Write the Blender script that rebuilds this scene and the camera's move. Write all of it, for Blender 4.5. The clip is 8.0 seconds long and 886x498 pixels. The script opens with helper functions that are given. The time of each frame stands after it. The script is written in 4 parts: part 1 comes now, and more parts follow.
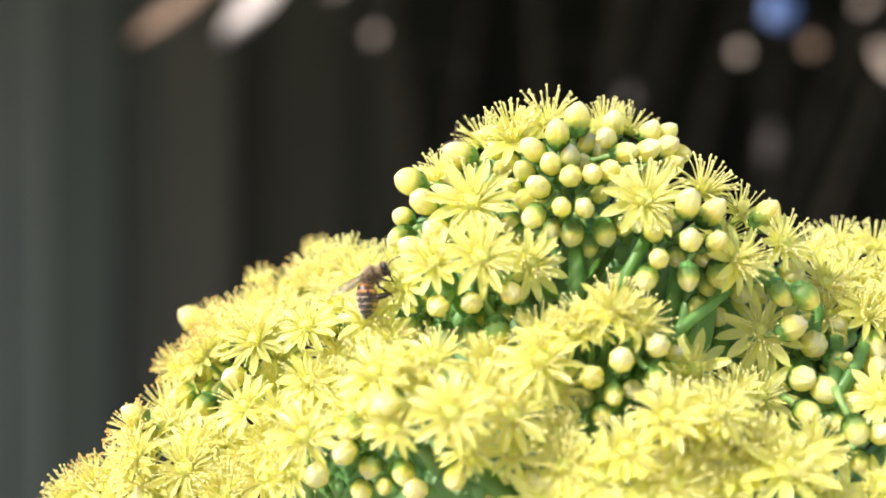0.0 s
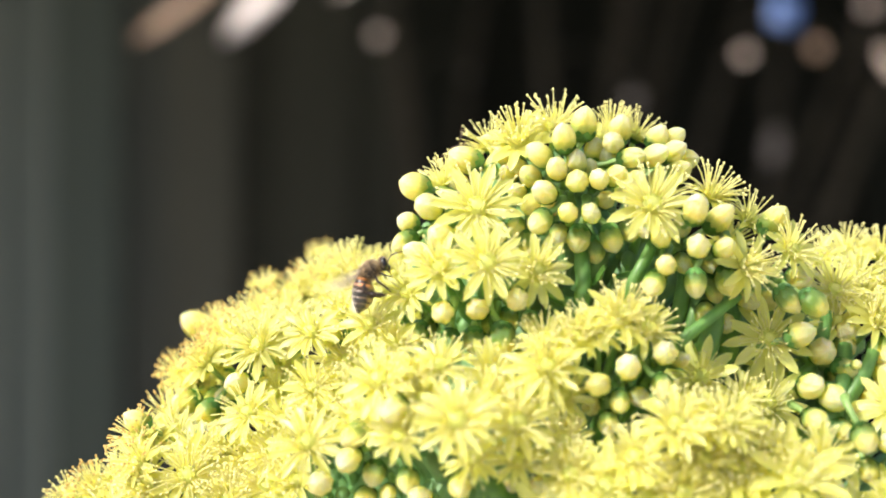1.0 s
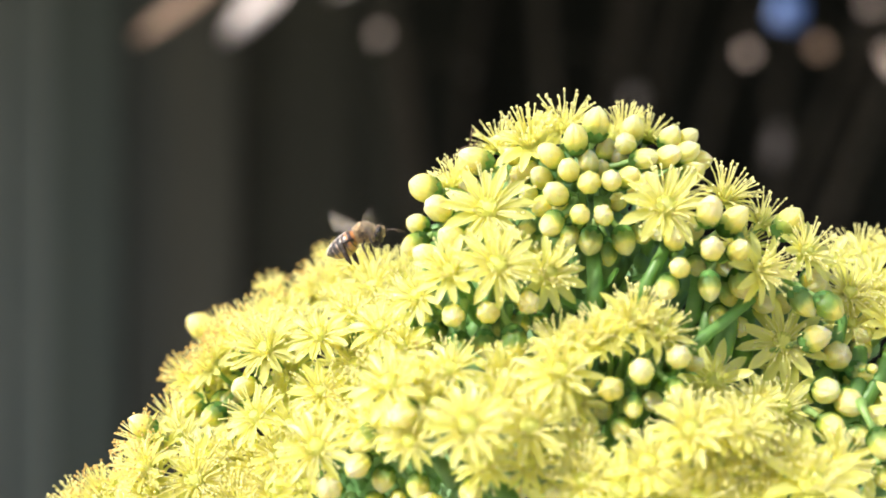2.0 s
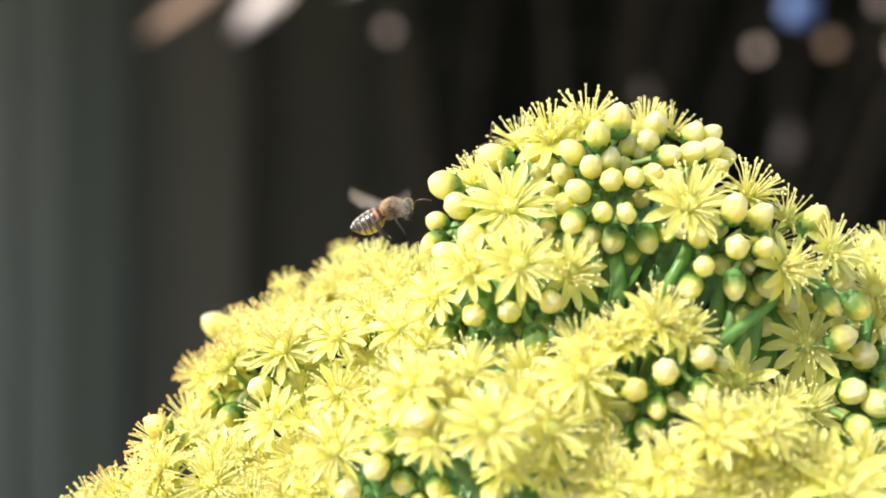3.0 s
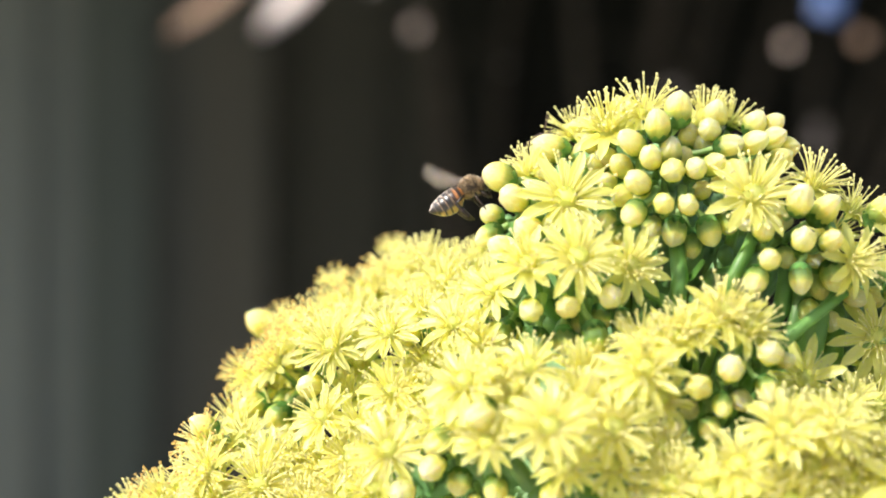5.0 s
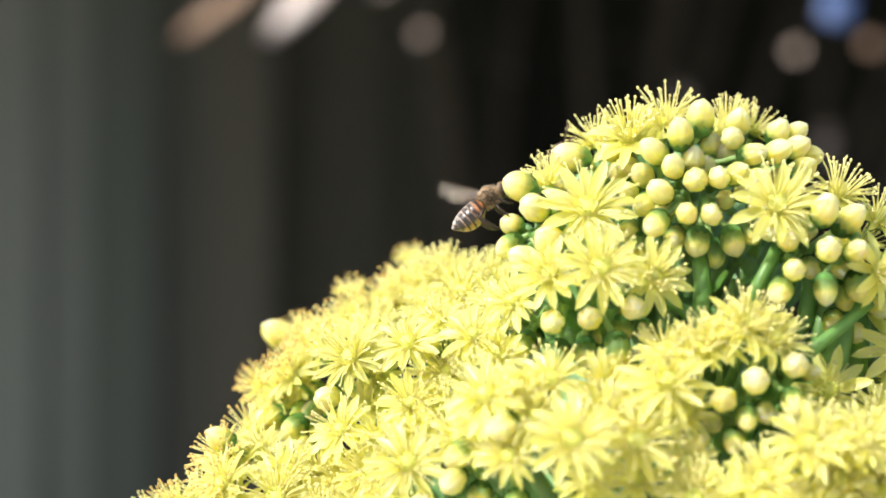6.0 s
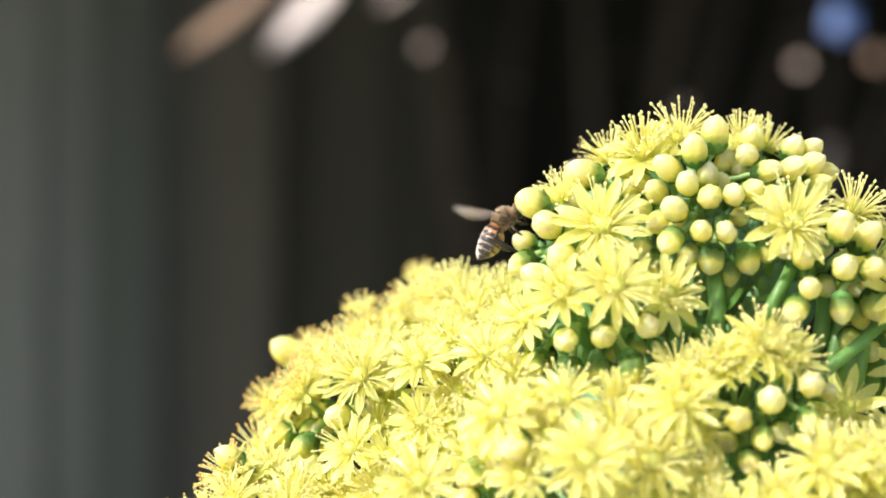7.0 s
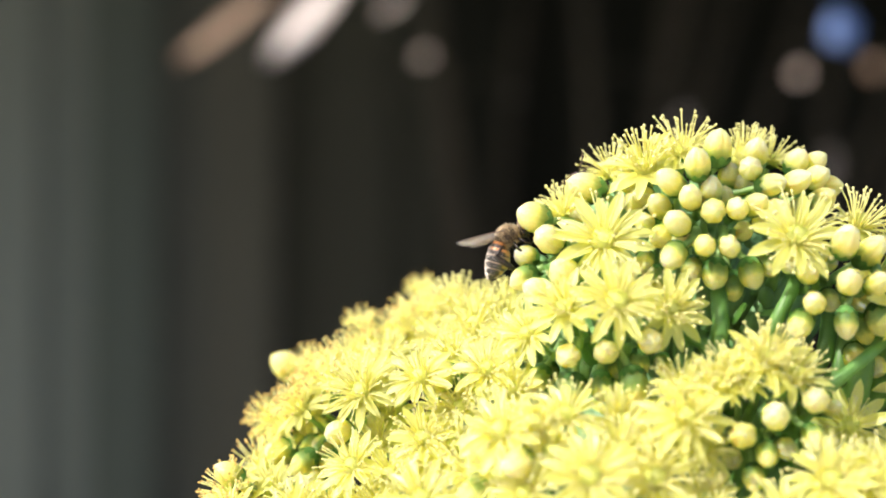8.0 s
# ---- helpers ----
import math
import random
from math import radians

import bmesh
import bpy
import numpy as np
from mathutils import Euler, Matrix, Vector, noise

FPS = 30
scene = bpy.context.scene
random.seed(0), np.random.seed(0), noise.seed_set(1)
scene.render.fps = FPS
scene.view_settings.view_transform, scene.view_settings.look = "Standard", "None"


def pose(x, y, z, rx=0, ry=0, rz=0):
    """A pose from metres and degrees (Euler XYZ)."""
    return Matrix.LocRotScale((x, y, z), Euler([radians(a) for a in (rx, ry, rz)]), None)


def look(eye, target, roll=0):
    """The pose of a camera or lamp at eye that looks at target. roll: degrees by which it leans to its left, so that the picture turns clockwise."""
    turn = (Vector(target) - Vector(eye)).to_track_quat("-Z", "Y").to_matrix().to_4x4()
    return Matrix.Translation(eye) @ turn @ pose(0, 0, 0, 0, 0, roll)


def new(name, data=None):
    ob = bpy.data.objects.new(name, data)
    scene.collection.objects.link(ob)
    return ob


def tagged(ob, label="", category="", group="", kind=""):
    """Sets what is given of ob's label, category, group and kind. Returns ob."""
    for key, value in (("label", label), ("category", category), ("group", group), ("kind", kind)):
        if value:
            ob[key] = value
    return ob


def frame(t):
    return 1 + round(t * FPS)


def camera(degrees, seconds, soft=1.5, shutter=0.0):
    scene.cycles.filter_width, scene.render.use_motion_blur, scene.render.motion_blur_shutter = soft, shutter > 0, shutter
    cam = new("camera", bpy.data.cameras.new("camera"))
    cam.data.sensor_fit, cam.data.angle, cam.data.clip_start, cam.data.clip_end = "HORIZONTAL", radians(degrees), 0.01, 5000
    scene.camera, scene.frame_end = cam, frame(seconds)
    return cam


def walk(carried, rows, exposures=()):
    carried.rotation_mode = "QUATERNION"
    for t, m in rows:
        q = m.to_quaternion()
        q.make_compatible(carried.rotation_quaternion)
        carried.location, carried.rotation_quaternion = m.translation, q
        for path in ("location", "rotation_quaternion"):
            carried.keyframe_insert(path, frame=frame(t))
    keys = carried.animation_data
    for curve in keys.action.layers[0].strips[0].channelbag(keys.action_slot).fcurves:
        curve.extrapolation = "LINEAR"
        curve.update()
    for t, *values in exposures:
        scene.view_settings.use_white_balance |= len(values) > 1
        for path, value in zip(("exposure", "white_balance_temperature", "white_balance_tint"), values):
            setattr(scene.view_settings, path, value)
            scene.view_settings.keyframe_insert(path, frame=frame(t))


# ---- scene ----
# A honey bee visits the yellow flower head of a tree aeonium, in front of a shaded fence.
EYE = 0.60
cam = camera(26.0, 8.0, soft=1.9, shutter=0.35)
cam.data.dof.use_dof = True
cam.data.dof.aperture_fstop = 8.1
ROWS = [
    (0, 0.00000, 0.00000, 0.00000, 90.000, -0.000, 0.000),
    (0.5, 0.00021, 0.00163, 0.00075, 90.035, -0.056, 0.060),
    (1, -0.00037, 0.00341, 0.00093, 90.018, -0.135, 0.096),
    (2.5, -0.00378, 0.01101, 0.00185, 89.931, -0.170, 0.048),
    (3, -0.00515, 0.01388, 0.00182, 89.889, -0.167, 0.230),
    (3.5, -0.00696, 0.01682, 0.00119, 89.938, -0.143, 0.334),
    (4, -0.00876, 0.01983, 0.00070, 89.917, 0.019, 0.481),
    (4.5, -0.01023, 0.02240, 0.00043, 89.893, 0.032, 0.664),
    (6, -0.01462, 0.02896, 0.00160, 90.036, 0.033, 0.898),
    (6.5, -0.01598, 0.03071, 0.00222, 90.206, -0.022, 0.891),
    (7, -0.01667, 0.03218, 0.00239, 90.419, -0.032, 0.912),
    (7.5, -0.01721, 0.03362, 0.00327, 90.501, 0.005, 0.874),
    (8, -0.01710, 0.03475, 0.00360, 90.653, 0.011, 0.884),
]
walk(cam, [(t, pose(x, y, EYE + z, rx, ry, rz)) for t, x, y, z, rx, ry, rz in ROWS], exposures=[(0.0, 0.86, 6480, 10), (8.0, 0.86, 6480, 10)])

# ---- light ----
SUN_FROM = Vector((-0.62, -0.34, 0.71)).normalized()
world = bpy.data.worlds.new("sky")
scene.world = world
world.use_nodes = True
sky = world.node_tree.nodes.new("ShaderNodeTexSky")
sky.sky_type, sky.sun_disc, sky.dust_density = "NISHITA", False, 3.5
sky.sun_elevation = math.asin(SUN_FROM.z)
sky.sun_rotation = math.atan2(SUN_FROM.x, SUN_FROM.y)
backing = world.node_tree.nodes["Background"]
backing.inputs["Strength"].default_value = 0.15
world.node_tree.links.new(sky.outputs[0], backing.inputs["Color"])
sun_data = bpy.data.lights.new("sun", "SUN")
sun_data.energy, sun_data.angle, sun_data.color = 2.9, radians(0.55), (1.0, 0.97, 0.90)
sun = new("sun", sun_data)
sun.matrix_world = look(SUN_FROM * 20, (0, 0, 0))


# ---- materials ----
def material(name):
    m = bpy.data.materials.new(name)
    m.use_nodes = True
    t = m.node_tree
    return m, t, t.nodes["Principled BSDF"]


def node(t, kind, **values):
    n = t.nodes.new(kind)
    for key, value in values.items():
        n.inputs[key.replace("_", " ")].default_value = value
    return n


def ramp(t, source, stops):
    r = t.nodes.new("ShaderNodeValToRGB")
    while len(r.color_ramp.elements) < len(stops):
        r.color_ramp.elements.new(0.5)
    for e, (at, colour) in zip(r.color_ramp.elements, stops):
        e.position, e.color = at, (*colour, 1)
    t.links.new(source, r.inputs[0])
    return r.outputs[0]


def mixed(t, kind, factor, a, b):
    """A colour mix; factor and b may be sockets or values."""
    m = t.nodes.new("ShaderNodeMix")
    m.data_type, m.blend_type = "RGBA", kind
    for at, value in ((0, factor), (6, a), (7, b)):
        if hasattr(value, "is_linked"):
            t.links.new(value, m.inputs[at])
        elif at:
            m.inputs[at].default_value = (*value, 1)
        else:
            m.inputs[at].default_value = value
    return m.outputs[2]


def speckle(t, scale, detail=3.0, space="Object"):
    n = node(t, "ShaderNodeTexNoise", Scale=scale, Detail=detail, Roughness=0.6)
    c = t.nodes.new("ShaderNodeTexCoord")
    t.links.new(c.outputs[space], n.inputs["Vector"])
    return n.outputs["Fac"]


def bumped(t, b, height, strength, distance):
    n = node(t, "ShaderNodeBump", Strength=strength, Distance=distance)
    t.links.new(height, n.inputs["Height"])
    t.links.new(n.outputs[0], b.inputs["Normal"])


def tissue(name, stops, rough=0.5, scale=900.0, glow=0.35, through_tint=(0.9, 0.8, 0.2), bump=0.15, spread=0.25, stretch=None, gloss=0.5):
    """Plant tissue: mottled colour by piece and by grain, and light that shines through it."""
    m, t, b = material(name)
    grain = speckle(t, scale)
    if stretch:
        c = t.nodes.new("ShaderNodeTexCoord")
        k = t.nodes.new("ShaderNodeMapping")
        k.inputs["Scale"].default_value = stretch
        t.links.new(c.outputs["Object"], k.inputs[0])
        t.links.new(k.outputs[0], grain.node.inputs["Vector"])
    tint = ramp(t, grain, stops)
    info = t.nodes.new("ShaderNodeObjectInfo")
    piece = node(t, "ShaderNodeMath")
    piece.operation = "MULTIPLY_ADD"
    t.links.new(info.outputs["Random"], piece.inputs[0])
    piece.inputs[1].default_value, piece.inputs[2].default_value = spread, 1 - spread / 2
    shade = node(t, "ShaderNodeHueSaturation")
    t.links.new(tint, shade.inputs["Color"])
    t.links.new(piece.outputs[0], shade.inputs["Value"])
    t.links.new(shade.outputs[0], b.inputs["Base Color"])
    b.inputs["Roughness"].default_value = rough
    b.inputs["Specular IOR Level"].default_value = gloss
    if bump:
        bumped(t, b, grain, bump, 0.0002)
    if glow:
        shine = node(t, "ShaderNodeBsdfTranslucent", Color=(*through_tint, 1))
        blend = node(t, "ShaderNodeMixShader", Fac=glow)
        t.links.new(b.outputs[0], blend.inputs[1])
        t.links.new(shine.outputs[0], blend.inputs[2])
        t.links.new(blend.outputs[0], t.nodes["Material Output"].inputs["Surface"])
    return m


PETAL = tissue("petal_yellow", [(0.32, (0.915, 0.895, 0.19)), (0.62, (0.945, 0.935, 0.33))], 0.42, 1.0, 0.5, (0.97, 0.93, 0.14), 0.5, 0.08, (2.5, 24, 2.5), 1.0)
PETAL_FAR = tissue("petal_yellow_soft", [(0.3, (0.84, 0.82, 0.18)), (0.7, (0.89, 0.875, 0.32))], 0.42, 7, 0.5, (0.97, 0.93, 0.14), 0.1, 0.08, None, 1.0)
# Petals of the left and rear heads, toned down to paint in dimmer light.
PETAL_DIMMED = tissue("petal_dimmed", [(0.3, (0.72, 0.705, 0.18)), (0.7, (0.78, 0.765, 0.30))], 0.5, 7, 0.5, (0.84, 0.81, 0.13), 0.1, 0.08)
FILAMENT = tissue("filament_yellow", [(0.3, (0.90, 0.88, 0.44)), (0.7, (0.94, 0.93, 0.58))], 0.5, 8, 0.5, (0.97, 0.91, 0.22), 0.0, 0.1)
ANTHER = tissue("anther_cream", [(0.3, (0.80, 0.74, 0.28)), (0.7, (0.88, 0.82, 0.38))], 0.7, 18, 0.0, bump=0.0)
OLD_ANTHER = tissue("anther_spent", [(0.3, (0.60, 0.36, 0.09)), (0.7, (0.80, 0.60, 0.20))], 0.8, 18, 0.0, bump=0.0)
PISTIL = tissue("pistil_lime", [(0.3, (0.86, 0.86, 0.22)), (0.7, (0.92, 0.91, 0.32))], 0.6, 10, 0.45, (0.85, 0.92, 0.16), 0.0)
GREEN = tissue("stalk_green", [(0.25, (0.115, 0.27, 0.06)), (0.75, (0.20, 0.38, 0.10))], 0.4, 350, 0.3, (0.45, 0.70, 0.18), 0.25, 0.3)
SEPAL = tissue("sepal_green", [(0.3, (0.12, 0.30, 0.085)), (0.7, (0.24, 0.44, 0.14))], 0.16, 3.5, 0.2, (0.35, 0.65, 0.15), 0.0, 0.35, None, 0.8)
PEDICEL = tissue("pedicel_pale_green", [(0.3, (0.24, 0.41, 0.12)), (0.7, (0.40, 0.56, 0.20))], 0.4, 3.5, 0.3, (0.5, 0.75, 0.2), 0.0, 0.3)
CORE = tissue("inner_green", [(0.25, (0.12, 0.28, 0.09)), (0.75, (0.21, 0.40, 0.14))], 0.5, 250, 0.15, bump=0.4)
LEAF = tissue("leaf_green", [(0.25, (0.05, 0.14, 0.035)), (0.75, (0.11, 0.25, 0.06))], 0.35, 40, 0.1, (0.2, 0.5, 0.1), 0.2)


def bud_material(name, unripe):
    """Waxy yellow that turns green towards the foot of the bud; unripe lifts the green."""
    m, t, b = material(name)
    c = t.nodes.new("ShaderNodeTexCoord")
    s = t.nodes.new("ShaderNodeSeparateXYZ")
    t.links.new(c.outputs["Object"], s.inputs[0])
    grain = speckle(t, 2.2, 4)
    wob = node(t, "ShaderNodeMath")
    wob.operation = "MULTIPLY_ADD"
    t.links.new(grain, wob.inputs[0])
    wob.inputs[1].default_value = 0.6
    t.links.new(s.outputs["Z"], wob.inputs[2])
    young = t.nodes.new("ShaderNodeObjectInfo")
    age = node(t, "ShaderNodeMapRange")
    age.inputs["From Min"].default_value, age.inputs["To Min"].default_value, age.inputs["To Max"].default_value = 0.55, 0.0, -0.5
    t.links.new(young.outputs["Random"], age.inputs["Value"])
    later = node(t, "ShaderNodeMath")
    t.links.new(wob.outputs[0], later.inputs[0])
    t.links.new(age.outputs[0], later.inputs[1])
    shift = node(t, "ShaderNodeMapRange")
    shift.inputs["From Min"].default_value, shift.inputs["From Max"].default_value = unripe - 0.95, 1.75 + unripe * 0.2
    t.links.new(later.outputs[0], shift.inputs["Value"])
    tint = ramp(t, shift.outputs[0], [(0.20, (0.13, 0.29, 0.09)), (0.36, (0.48, 0.57, 0.18)), (0.46, (0.92, 0.85, 0.30)), (0.85, (0.96, 0.91, 0.62))])
    streak = t.nodes.new("ShaderNodeMapping")
    streak.inputs["Scale"].default_value = (5.5, 5.5, 0.7)
    t.links.new(c.outputs["Object"], streak.inputs[0])
    lines = node(t, "ShaderNodeTexNoise", Scale=1.4, Detail=4.0, Roughness=0.6)
    t.links.new(streak.outputs[0], lines.inputs["Vector"])
    fine = lines.outputs["Fac"]
    tint = mixed(t, "MULTIPLY", 0.6, tint, ramp(t, fine, [(0.36, (0.93, 0.82, 0.50)), (0.56, (1.0, 1.0, 1.0))]))
    info = t.nodes.new("ShaderNodeObjectInfo")
    old = node(t, "ShaderNodeMath")
    old.operation = "MULTIPLY"
    t.links.new(info.outputs["Random"], old.inputs[0])
    old.inputs[1].default_value = 0.5
    t.links.new(mixed(t, "MULTIPLY", old.outputs[0], tint, (0.98, 0.94, 0.72)), b.inputs["Base Color"])
    b.inputs["Roughness"].default_value = 0.42
    bumped(t, b, fine, 0.7, 0.0003)
    b.inputs["Subsurface Weight"].default_value = 0.9
    b.inputs["Subsurface Radius"].default_value = (1.0, 0.85, 0.22)
    b.inputs["Subsurface Scale"].default_value = 0.0026
    shine = node(t, "ShaderNodeBsdfTranslucent", Color=(0.94, 0.89, 0.26, 1))
    blend = node(t, "ShaderNodeMixShader", Fac=0.35)
    t.links.new(b.outputs[0], blend.inputs[1])
    t.links.new(shine.outputs[0], blend.inputs[2])
    t.links.new(blend.outputs[0], t.nodes["Material Output"].inputs["Surface"])
    return m


BUD = bud_material("bud_yellow", 0.0)
YOUNG_BUD = bud_material("bud_half_green", 0.75)


def plain(name, stops, scale, rough=0.6, metal=0.0, bump=0.2, distance=0.001, stretch=None, sheen=0.0):
    m, t, b = material(name)
    n = node(t, "ShaderNodeTexNoise", Scale=scale, Detail=5.0, Roughness=0.6)
    c = t.nodes.new("ShaderNodeTexCoord")
    if stretch:
        k = t.nodes.new("ShaderNodeMapping")
        k.inputs["Scale"].default_value = stretch
        t.links.new(c.outputs["Object"], k.inputs[0])
        t.links.new(k.outputs[0], n.inputs["Vector"])
    else:
        t.links.new(c.outputs["Object"], n.inputs["Vector"])
    info = t.nodes.new("ShaderNodeObjectInfo")
    tint = ramp(t, n.outputs["Fac"], stops)
    value = node(t, "ShaderNodeMapRange")
    value.inputs["To Min"].default_value, value.inputs["To Max"].default_value = 0.8, 1.2
    t.links.new(info.outputs["Random"], value.inputs["Value"])
    shade = node(t, "ShaderNodeHueSaturation")
    t.links.new(tint, shade.inputs["Color"])
    t.links.new(value.outputs[0], shade.inputs["Value"])
    t.links.new(shade.outputs[0], b.inputs["Base Color"])
    b.inputs["Roughness"].default_value, b.inputs["Metallic"].default_value = rough, metal
    b.inputs["Specular IOR Level"].default_value = 0.5 if rough < 0.7 else 0.04
    b.inputs["Sheen Weight"].default_value = sheen
    if bump:
        bumped(t, b, n.outputs["Fac"], bump, distance)
    return m


# Never in view; kept this pale so it throws fill up at the flowers.
GRAVEL = plain("pale_bounce_gravel", [(0.3, (0.42, 0.38, 0.31)), (0.7, (0.56, 0.52, 0.45))], 60, 0.9, 0, 0.6, 0.01)
# Board tones hold the fall of light: paler at left, near-black at right.
GREY_BOARD = plain("grey_green_light_tint", [(0.3, (0.0474, 0.0583, 0.052)), (0.7, (0.0667, 0.0804, 0.0719))], 6, 0.7, 0, 0.3, 0.002, (1, 1, 0.08))
PALE_BOARD = plain("pale_grey_light_tint", [(0.3, (0.1233, 0.1427, 0.1308)), (0.7, (0.169, 0.1931, 0.1791))], 6, 0.7, 0, 0.3, 0.002, (1, 1, 0.08))
BROWN_BOARD = plain("grey_brown_shade_tint", [(0.3, (0.0582, 0.0624, 0.0555)), (0.7, (0.0832, 0.0904, 0.0801))], 6, 0.75, 0, 0.4, 0.002, (1, 1, 0.08))
SLATE_BOARD = plain("slate_grey_timber", [(0.3, (0.0308, 0.0409, 0.0397)), (0.7, (0.0436, 0.0561, 0.0546))], 6, 0.7, 0, 0.3, 0.002, (1, 1, 0.08))
MID_BOARD = plain("brown_shade_tint", [(0.3, (0.0462, 0.0468, 0.0388)), (0.7, (0.071, 0.0728, 0.0615))], 6, 0.75, 0, 0.4, 0.002, (1, 1, 0.08))
UMBER_BOARD = plain("umber_shade_tint", [(0.3, (0.03, 0.0309, 0.0245)), (0.7, (0.0506, 0.0522, 0.0425))], 6, 0.75, 0, 0.4, 0.002, (1, 1, 0.08))
DARK_BOARD = plain("dark_timber_shade_tint", [(0.3, (0.0067, 0.0074, 0.0057)), (0.7, (0.0133, 0.0146, 0.0115))], 6, 0.75, 0, 0.4, 0.002, (1, 1, 0.08))
RENDER = plain("wall_render", [(0.3, (0.58, 0.55, 0.50)), (0.7, (0.68, 0.65, 0.60))], 8, 0.9, 0, 0.3, 0.004)
ROOFING = plain("roof_sheet", [(0.3, (0.10, 0.09, 0.08)), (0.7, (0.16, 0.15, 0.13))], 5, 0.6)
BARK = plain("dry_bark", [(0.3, (0.020, 0.018, 0.014)), (0.7, (0.052, 0.046, 0.037))], 60, 0.85, 0, 0.6, 0.004)
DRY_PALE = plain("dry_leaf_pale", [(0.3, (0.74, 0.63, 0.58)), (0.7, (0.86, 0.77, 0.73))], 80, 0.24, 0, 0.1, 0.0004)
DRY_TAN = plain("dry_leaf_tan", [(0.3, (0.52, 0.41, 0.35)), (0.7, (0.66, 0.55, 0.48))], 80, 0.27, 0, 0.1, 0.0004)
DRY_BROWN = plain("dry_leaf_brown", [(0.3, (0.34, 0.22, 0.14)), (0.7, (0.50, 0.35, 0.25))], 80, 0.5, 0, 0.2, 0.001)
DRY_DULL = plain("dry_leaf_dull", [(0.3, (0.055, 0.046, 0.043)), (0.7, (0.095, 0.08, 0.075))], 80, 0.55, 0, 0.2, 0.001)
BLUE = plain("blue_spot_tint", [(0.3, (0.06, 0.11, 0.26)), (0.7, (0.09, 0.15, 0.33))], 50, 0.4, 0, 0.05)
FUZZ = plain("bee_hair", [(0.38, (0.25, 0.15, 0.065)), (0.62, (0.82, 0.62, 0.37))], 900, 0.8, 0, 0.0, sheen=0.4)
CHITIN = plain("bee_chitin_black", [(0.3, (0.012, 0.009, 0.007)), (0.7, (0.04, 0.026, 0.016))], 1500, 0.32, 0, 0.3, 0.0001)
LEG = plain("bee_leg_brown", [(0.3, (0.010, 0.006, 0.004)), (0.7, (0.034, 0.018, 0.009))], 1500, 0.45, 0, 0.3, 0.0001)
EYE_BLACK = plain("bee_eye", [(0.4, (0.006, 0.005, 0.005)), (0.6, (0.014, 0.011, 0.010))], 2500, 0.12, 0, 0.0)
SPIDER_SKIN = plain("spider_skin", [(0.3, (0.06, 0.035, 0.025)), (0.7, (0.15, 0.09, 0.065))], 900, 0.6, 0, 0.2, 0.0001)
HORN = plain("bee_antenna", [(0.4, (0.05, 0.03, 0.02)), (0.6, (0.10, 0.07, 0.05))], 2500, 0.3, 0, 0.0)
VEIN = plain("wing_vein_brown", [(0.4, (0.06, 0.035, 0.02)), (0.6, (0.12, 0.075, 0.045))], 900, 0.5, 0, 0.0)


def segment_material(name, front, rear, at, belly_tint):
    """A ring of the bee's abdomen: a pale front edge, a dark hind band that ends in a spot on the flank, a yellowish belly."""
    m, t, b = material(name)
    c = t.nodes.new("ShaderNodeTexCoord")
    s = t.nodes.new("ShaderNodeSeparateXYZ")
    t.links.new(c.outputs["Generated"], s.inputs[0])
    grain = speckle(t, 5, 3, "Generated")
    wob = node(t, "ShaderNodeMath")
    wob.operation = "MULTIPLY_ADD"
    t.links.new(grain, wob.inputs[0])
    wob.inputs[1].default_value = 0.3
    t.links.new(s.outputs["X"], wob.inputs[2])
    low = node(t, "ShaderNodeMapRange")
    low.inputs["From Min"].default_value, low.inputs["From Max"].default_value = 0.36, 0.22
    t.links.new(s.outputs["Z"], low.inputs["Value"])
    tint = ramp(t, wob.outputs[0], [(at - 0.06, rear), (at + 0.10, front)])
    belly = ramp(t, wob.outputs[0], [(0.36, (0.05, 0.028, 0.012)), (0.50, belly_tint)])
    t.links.new(mixed(t, "MIX", low.outputs[0], tint, belly), b.inputs["Base Color"])
    b.inputs["Roughness"].default_value = 0.30
    b.inputs["Specular IOR Level"].default_value = 0.85
    b.inputs["Sheen Weight"].default_value = 0.03
    return m


ORANGE_RING = segment_material("bee_ring_orange", (0.50, 0.20, 0.05), (0.035, 0.015, 0.007), 0.74, (0.42, 0.22, 0.07))
DARK_RING = segment_material("bee_ring_dark", (0.22, 0.14, 0.08), (0.012, 0.008, 0.006), 0.88, (0.46, 0.30, 0.10))
TAIL_RING = segment_material("bee_ring_tail", (0.10, 0.07, 0.05), (0.012, 0.008, 0.006), 0.95, (0.16, 0.10, 0.05))


def wing_material():
    m, t, b = material("bee_wing_membrane")
    b.inputs["Base Color"].default_value = (0.80, 0.73, 0.67, 1)
    b.inputs["Roughness"].default_value = 0.16
    clear = node(t, "ShaderNodeBsdfTransparent", Color=(1.0, 0.98, 0.95, 1))
    shine = node(t, "ShaderNodeBsdfTranslucent", Color=(0.90, 0.85, 0.80, 1))
    body = node(t, "ShaderNodeMixShader", Fac=0.4)
    blend = node(t, "ShaderNodeMixShader", Fac=0.78)
    t.links.new(b.outputs[0], body.inputs[1])
    t.links.new(shine.outputs[0], body.inputs[2])
    t.links.new(body.outputs[0], blend.inputs[1])
    t.links.new(clear.outputs[0], blend.inputs[2])
    t.links.new(blend.outputs[0], t.nodes["Material Output"].inputs["Surface"])
    return m


WING = wing_material()


